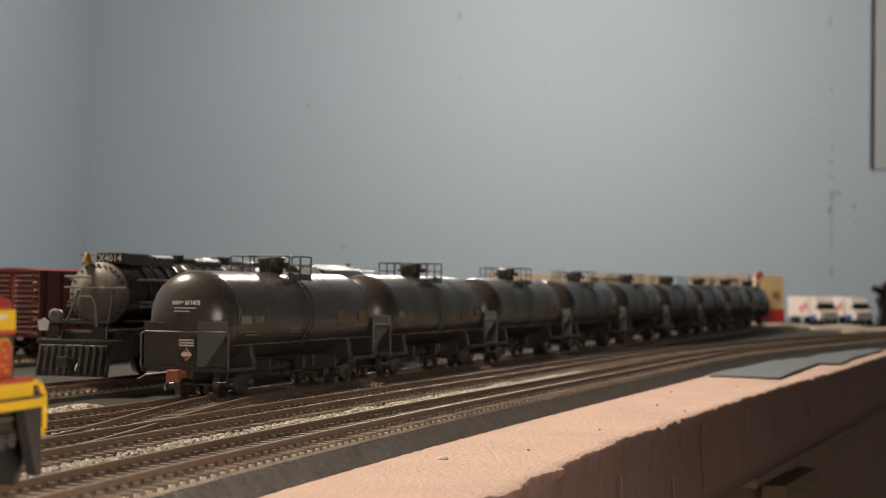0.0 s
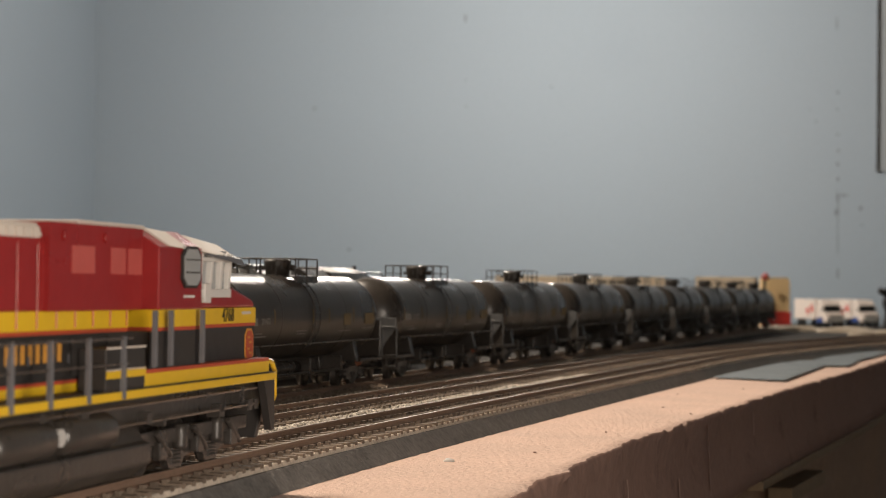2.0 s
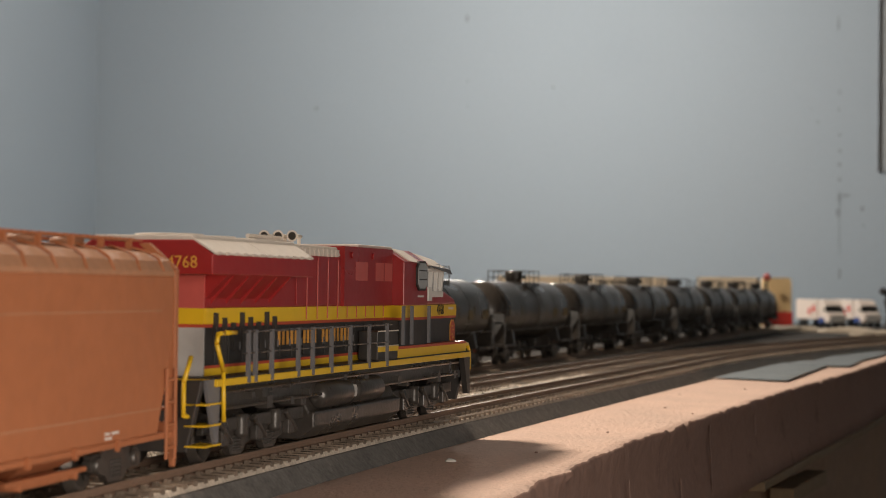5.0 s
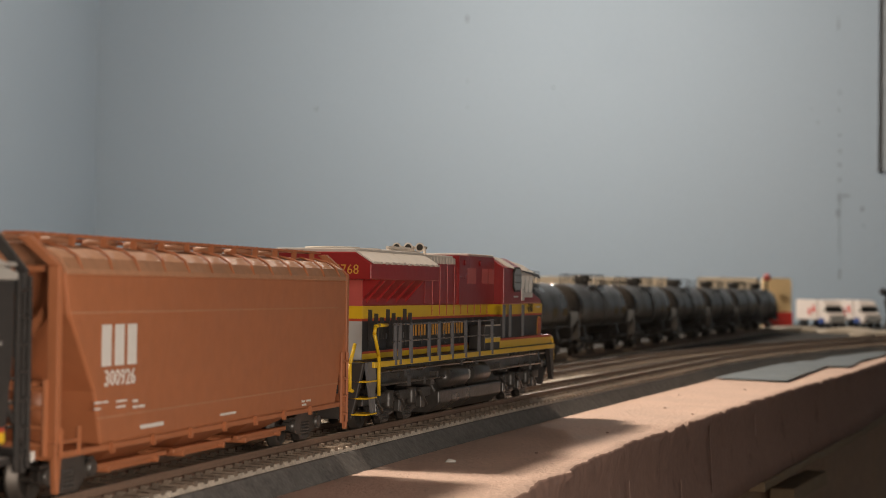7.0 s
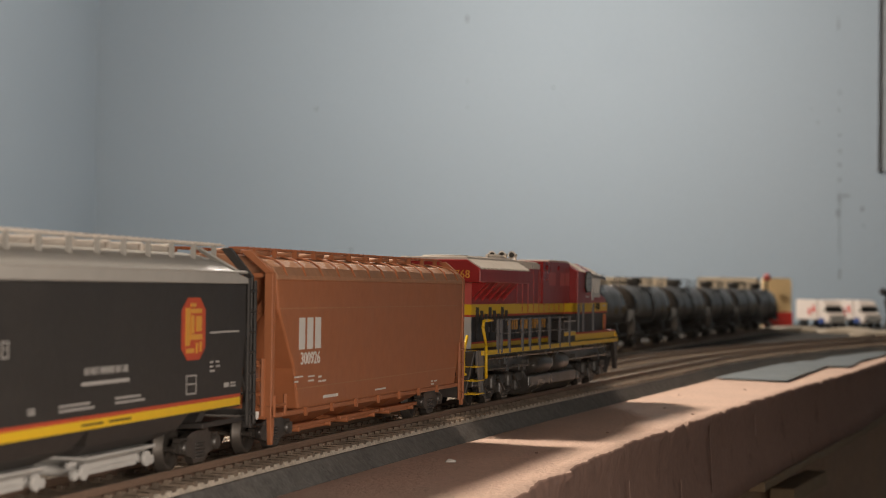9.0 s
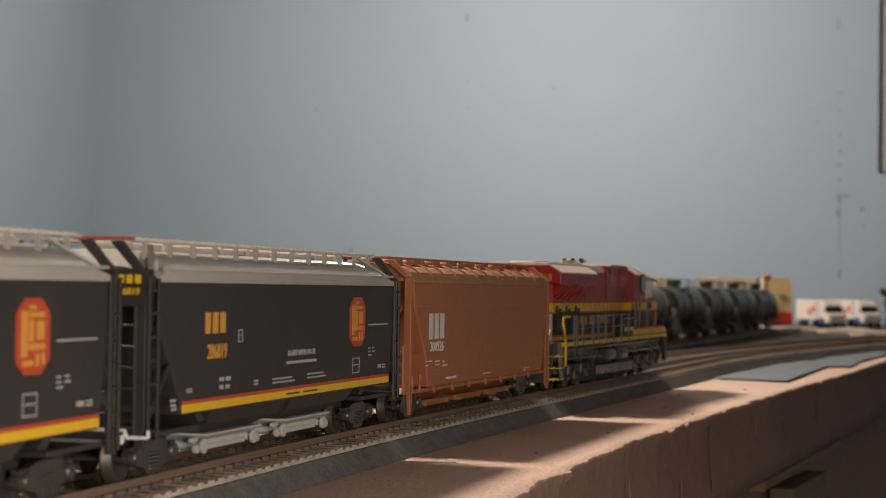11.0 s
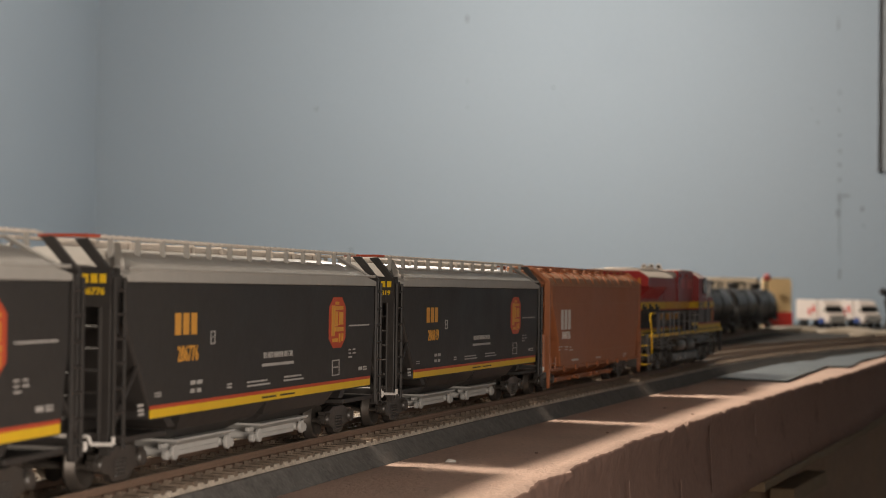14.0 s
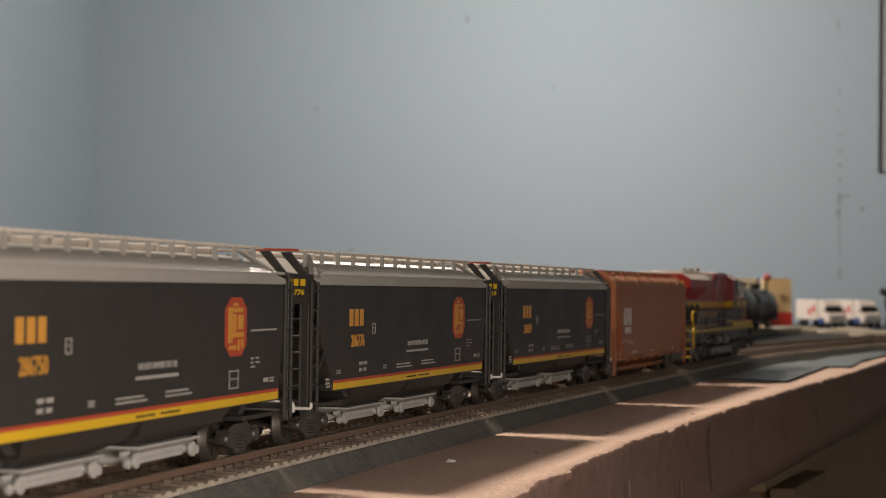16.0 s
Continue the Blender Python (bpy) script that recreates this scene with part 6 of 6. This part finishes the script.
def card(corners, label, seed):
    """A thin warped sheet lying on the foam."""
    bm = bmesh.new()
    a, b, c, d = [V((x, y, 0)) for x, y in corners]
    top, low = [], []
    for i in range(9):
        r0, r1 = [], []
        for j in range(9):
            p = a.lerp(b, i / 8).lerp(d.lerp(c, i / 8), j / 8)
            z = TOP + 0.0011 + 0.0008 * (0.5 + 0.5 * noise.noise((p.x * 14 + seed, p.y * 14, 0)))
            r0.append(bm.verts.new((p.x, p.y, z)))
            r1.append(bm.verts.new((p.x, p.y, z - 0.0006)))
        top.append(r0)
        low.append(r1)
    for i in range(8):
        for j in range(8):
            bm.faces.new((top[i][j], top[i + 1][j], top[i + 1][j + 1], top[i][j + 1]))
            bm.faces.new((low[i][j], low[i][j + 1], low[i + 1][j + 1], low[i + 1][j]))
    for i in range(8):
        for g, j in ((1, 0), (-1, 8)):
            bm.faces.new((top[i][j], low[i][j], low[i + 1][j], top[i + 1][j]))
        bm.faces.new((top[0][i], top[0][i + 1], low[0][i + 1], low[0][i]))
        bm.faces.new((top[8][i], low[8][i], low[8][i + 1], top[8][i + 1]))
    return tagged(make("grey_sheet", bm, CARD), label, "sheet", group="grey sheets on the foam")


card(((0.160, 1.122), (0.199, 1.101), (0.272, 1.345), (0.245, 1.372)), "thin grey sheet with a darker stain on the foam", 1.0)
card(((0.262, 1.378), (0.292, 1.372), (0.392, 1.660), (0.366, 1.700)), "thin curled blue-grey sheet on the foam", 4.0)
card(((0.236, 1.335), (0.282, 1.325), (0.305, 1.400), (0.268, 1.420)), "small grey sheet lying under another", 7.0)


def wooden_strip(name, pts, z, w, h, label):
    bm = bmesh.new()
    rows = []
    for x, y in pts:
        j = 0.0006 * noise.noise((x * 90, y * 90, 1))
        rows.append([(x - w, y + 0.3 * w, z - h + j), (x + j, y, z - h), (x + j, y, z + j), (x - w, y + 0.3 * w, z)])
    loft(bm, rows)
    return tagged(make(name, bm, WOOD, 0.0004), label, "wood strip")


ys = np.arange(0.905, 2.2, 0.02)
wooden_strip("wooden_strip", [(edge_at(y) + 0.0055, y) for y in ys], TOP - 0.0386, 0.02, 0.0042, "worn pale wooden strip under the foam edge")
wooden_strip("wooden_strip", [(0.188 + 0.2 * k, 1.02 + 0.55 * k) for k in np.linspace(0, 0.2, 8)], TOP - 0.0530, 0.012, 0.008, "short pale offcut of wood under the bench")

# ---- ground sheet, dents and panel on the wall ----
bm = bmesh.new()
left = [main(s, -0.018)[0] for s in np.arange(-0.6, 2.9, 0.05)]
rows = []
for p in left:
    rows.append([(p.x, p.y, TOP + 0.0011), (p.x - 0.15, p.y + 0.04, TOP + 0.0011), (p.x - 0.75, p.y + 0.2, TOP + 0.0011), (p.x - 0.75, p.y + 0.2, TOP + 0.0003), (p.x, p.y, TOP + 0.0003)])
loft(bm, rows)
tagged(make("ground", bm, GROUND), "dark grey gritty ground cover between the tracks", "ground", kind="structure")

DENT = mat("wall_dent", (0.22, 0.265, 0.295), 0.9, vary=0.25, grain=500, bump=0.3, big=60)


def dent(u, z, w, h, seed):
    bm = bmesh.new()
    n = 14
    pts = []
    for i in range(n):
        a = 2 * math.pi * i / n
        k = 0.7 + 0.6 * abs(noise.noise((math.cos(a) * 1.3 + seed, math.sin(a) * 1.3, seed)))
        pts.append((u + w * k * math.cos(a), z + h * k * math.sin(a)))
    prism(bm, pts, 3.7442, 3.7452)
    ob = part("dent", bm, DENT, wall_back)
    return ob


for i, (u, z, w, h) in enumerate(((-0.306, 1.562, 0.0020, 0.016), (-0.3028, 1.430, 0.0028, 0.0055), (-0.3036, 1.397, 0.0022, 0.004), (-0.3022, 1.348, 0.003, 0.004), (-0.3009, 1.317, 0.0034, 0.005),
                                  (-0.3017, 1.291, 0.003, 0.006), (-0.3015, 1.262, 0.003, 0.005), (-0.3012, 1.2274, 0.0035, 0.012), (-0.3032, 1.198, 0.005, 0.009), (-0.3001, 1.08, 0.0028, 0.013),
                                  (-0.2900, 1.231, 0.009, 0.004), (-0.2582, 1.2055, 0.004, 0.006), (-0.2548, 1.1728, 0.0028, 0.0026), (-1.3742, 1.4141, 0.0040, 0.0045), (-0.8686, 1.4502, 0.0032, 0.0032),
                                  (-1.0494, 1.594, 0.003, 0.010), (-1.0467, 1.466, 0.0024, 0.003), (-1.046, 1.414, 0.002, 0.003), (-1.2938, 1.1208, 0.005, 0.0035), (-0.3434, 1.3737, 0.003, 0.003),
                                  (-0.3566, 1.398, 0.002, 0.002), (-0.301, 1.14, 0.0012, 0.03), (-0.3015, 1.20, 0.0011, 0.05))):
    dent(u, z, w, h, i * 1.7)


def wall_panel():
    p = empty("wall_panel", pose(0, 0, 0, 0, 0, -ROOM))
    bm = bmesh.new()
    box(bm, -0.2225, 0.35, 3.740, 3.7446, 1.277, 2.10)
    part("board", bm, PANEL, p, "plain grey board")
    bm = bmesh.new()
    box(bm, -0.2288, -0.2227, 3.737, 3.7446, 1.276, 2.10)
    part("edge_strip", bm, MATTBLACK, p, "dark edge strip")
    return tagged(p, "grey wall board with a dark edge strip", "wall board")


PANEL = mat("grey_board", (0.29, 0.33, 0.36), 0.7, vary=0.06, grain=200, bump=0.08, big=6)
wall_panel()

# ---- ceiling lamp bodies ----
SHADE = bpy.data.materials.new("lamp_glow")
SHADE.use_nodes = True
SHADE.node_tree.nodes["Principled BSDF"].inputs["Emission Color"].default_value = (1.0, 0.85, 0.68, 1)
SHADE.node_tree.nodes["Principled BSDF"].inputs["Emission Strength"].default_value = 3.0
for u, v in LAMPS:
    lamp = empty("ceiling_lamp", Matrix.Translation(room(u, v, 2.30)))
    bm = bmesh.new()
    lathe(bm, [(0.0, 0.10), (-0.012, 0.10), (-0.02, 0.085), (-0.02, 0.02)], (0, 0, 0), "z", 32)
    part("base", bm, CEIL, lamp)
    bm = bmesh.new()
    lathe(bm, [(-0.02, 0.078), (-0.040, 0.070), (-0.048, 0.04), (-0.050, 0.004)], (0, 0, 0), "z", 32)
    part("diffuser", bm, SHADE, lamp, "glowing round diffuser")
    tagged(lamp, "round white ceiling lamp with glowing diffuser", "ceiling lamp", group="ceiling lamps")
pendant = empty("pendant_lamp", Matrix.Translation(room(*PENDANT)))
bm = bmesh.new()
rod(bm, (0, 0, 0.10), (0, 0, 0.67), 0.003, 8)
part("cord", bm, MATTBLACK, pendant)
bm = bmesh.new()
lathe(bm, [(0.055, 0.012), (0.060, 0.019), (0.095, 0.019), (0.102, 0.008)], (0, 0, 0), "z", 20)
part("socket", bm, MATTBLACK, pendant)
tagged(pendant, "bare bulb socket hanging on a black cord", "pendant lamp")
# ---- the moving train ----
TRAIN = [(locomotive(), -0.115, 0.076)]
TRAIN.append((orange_hopper(), -0.344, 0.072))
for number, mid in (("286819", -0.541), ("286776", -0.741), ("286750", -0.941)):
    TRAIN.append((covered_hopper(number), mid, 0.0735))

# ---- the tracks ----
build_track(main, -0.75, 3.2, "main line with brown rails on dark grey roadbed", 0.0205, pieces=(-0.25, 1.55))
build_track(main, -0.5, 2.4, "second line with brown rails beside the main line", 0.0205, lat=-0.0435, pieces=(-0.1, 1.5))
build_track(yard, -0.35, 2.1, "yard track carrying the tank cars", 0.0185, pieces=(-0.2, 1.2))
build_track(yard, -0.2, 1.2, "yard track carrying the steam locomotive", 0.0185, lat=-0.0925, pieces=(0, 0.3))
build_track(yard, 0.1, 1.0, "yard track carrying the boxcar", 0.0185, lat=-0.262, pieces=(0.3, 0.4))


def gravel(fn, s0, s1, a, b, z, count, seed, label):
    """Loose pale gravel: many small angular stones heaped over a low bed."""
    rnd = random.Random(seed)
    verts, faces = [], []
    made = 0
    while made < count:
        s = s0 + (s1 - s0) * rnd.random() ** 1.25
        q = rnd.random()
        lat = a + (b - a) * q
        heap = 4 * q * (1 - q)
        ends = min(1.0, 9 * (s - s0) / (s1 - s0), 4 * (s1 - s) / (s1 - s0))
        if rnd.random() > 0.25 + heap * ends * (0.85 + 0.45 * noise.noise((s * 60, lat * 200, seed))):
            continue
        made += 1
        r = rnd.uniform(0.00028, 0.00062)
        c = fn(s, lat, -0.0092 + (z + 0.0088) * heap * ends * (0.9 + 0.15 * noise.noise((s * 45, lat * 90, 8))) + rnd.uniform(0, 0.0004))[0]
        k = len(verts)
        turn = rnd.uniform(0, 6.28)
        for i in range(4):
            w = turn + i * 1.571 + rnd.uniform(-0.4, 0.4)
            verts.append((c.x + r * rnd.uniform(0.8, 1.4) * math.cos(w), c.y + r * rnd.uniform(0.8, 1.4) * math.sin(w), c.z + r * rnd.uniform(-0.4, 0.4)))
        verts.append((c.x + rnd.uniform(-0.3, 0.3) * r, c.y + rnd.uniform(-0.3, 0.3) * r, c.z + r * rnd.uniform(0.6, 1.1)))
        verts.append((c.x, c.y, c.z - r))
        for i in range(4):
            faces.append((k + i, k + (i + 1) % 4, k + 4))
            faces.append((k + (i + 1) % 4, k + i, k + 5))
    me = bpy.data.meshes.new("gravel")
    me.from_pydata(verts, [], faces)
    me.materials.append(STONE)
    return tagged(new("gravel", me), label, "ballast", group="loose ballast", kind="stuff")


gravel(main, -0.35, 0.75, -0.0335, -0.0115, -0.0014, 20000, 1, "pale gravel spilled between the two lines")
gravel(main, -0.10, 0.20, -0.0720, -0.0540, -0.0016, 7000, 2, "pale gravel heap beside the turnout")
gravel(yard, -0.14, 0.04, -0.050, -0.024, -0.0020, 5000, 3, "pale gravel by the yard track")
gravel(main, -0.30, 0.60, 0.0120, 0.0150, -0.0036, 2500, 4, "fine pale gravel along the ends of the ties")


def lead(s, lat=0.0, z=0.0):
    """The turnout's diverging way from the second line to the yard."""
    k = min(1.0, max(0.0, (s + 0.10) / 0.34))
    k = k * k * (3 - 2 * k)
    return main(s, -0.0435 - 0.046 * k + lat, z - 0.0006)


build_track(lead, -0.12, 0.26, "turnout leading from the second line to the yard", None, pieces=(-0.12, 0.26))


def motions():
    for ob, mid, half in TRAIN:
        walk(ob, [(t / 2, ride(mid, half, t / 2)) for t in range(33)])
    s0 = train_at(0)
    for w, r in WHEELS:
        p = w.matrix_basis.translation.copy()
        walk(w, [(k / 10, Matrix.Translation(p) @ Matrix.Rotation((train_at(k / 10) - s0) / r, 4, "Y")) for k in range(161)])


motions()
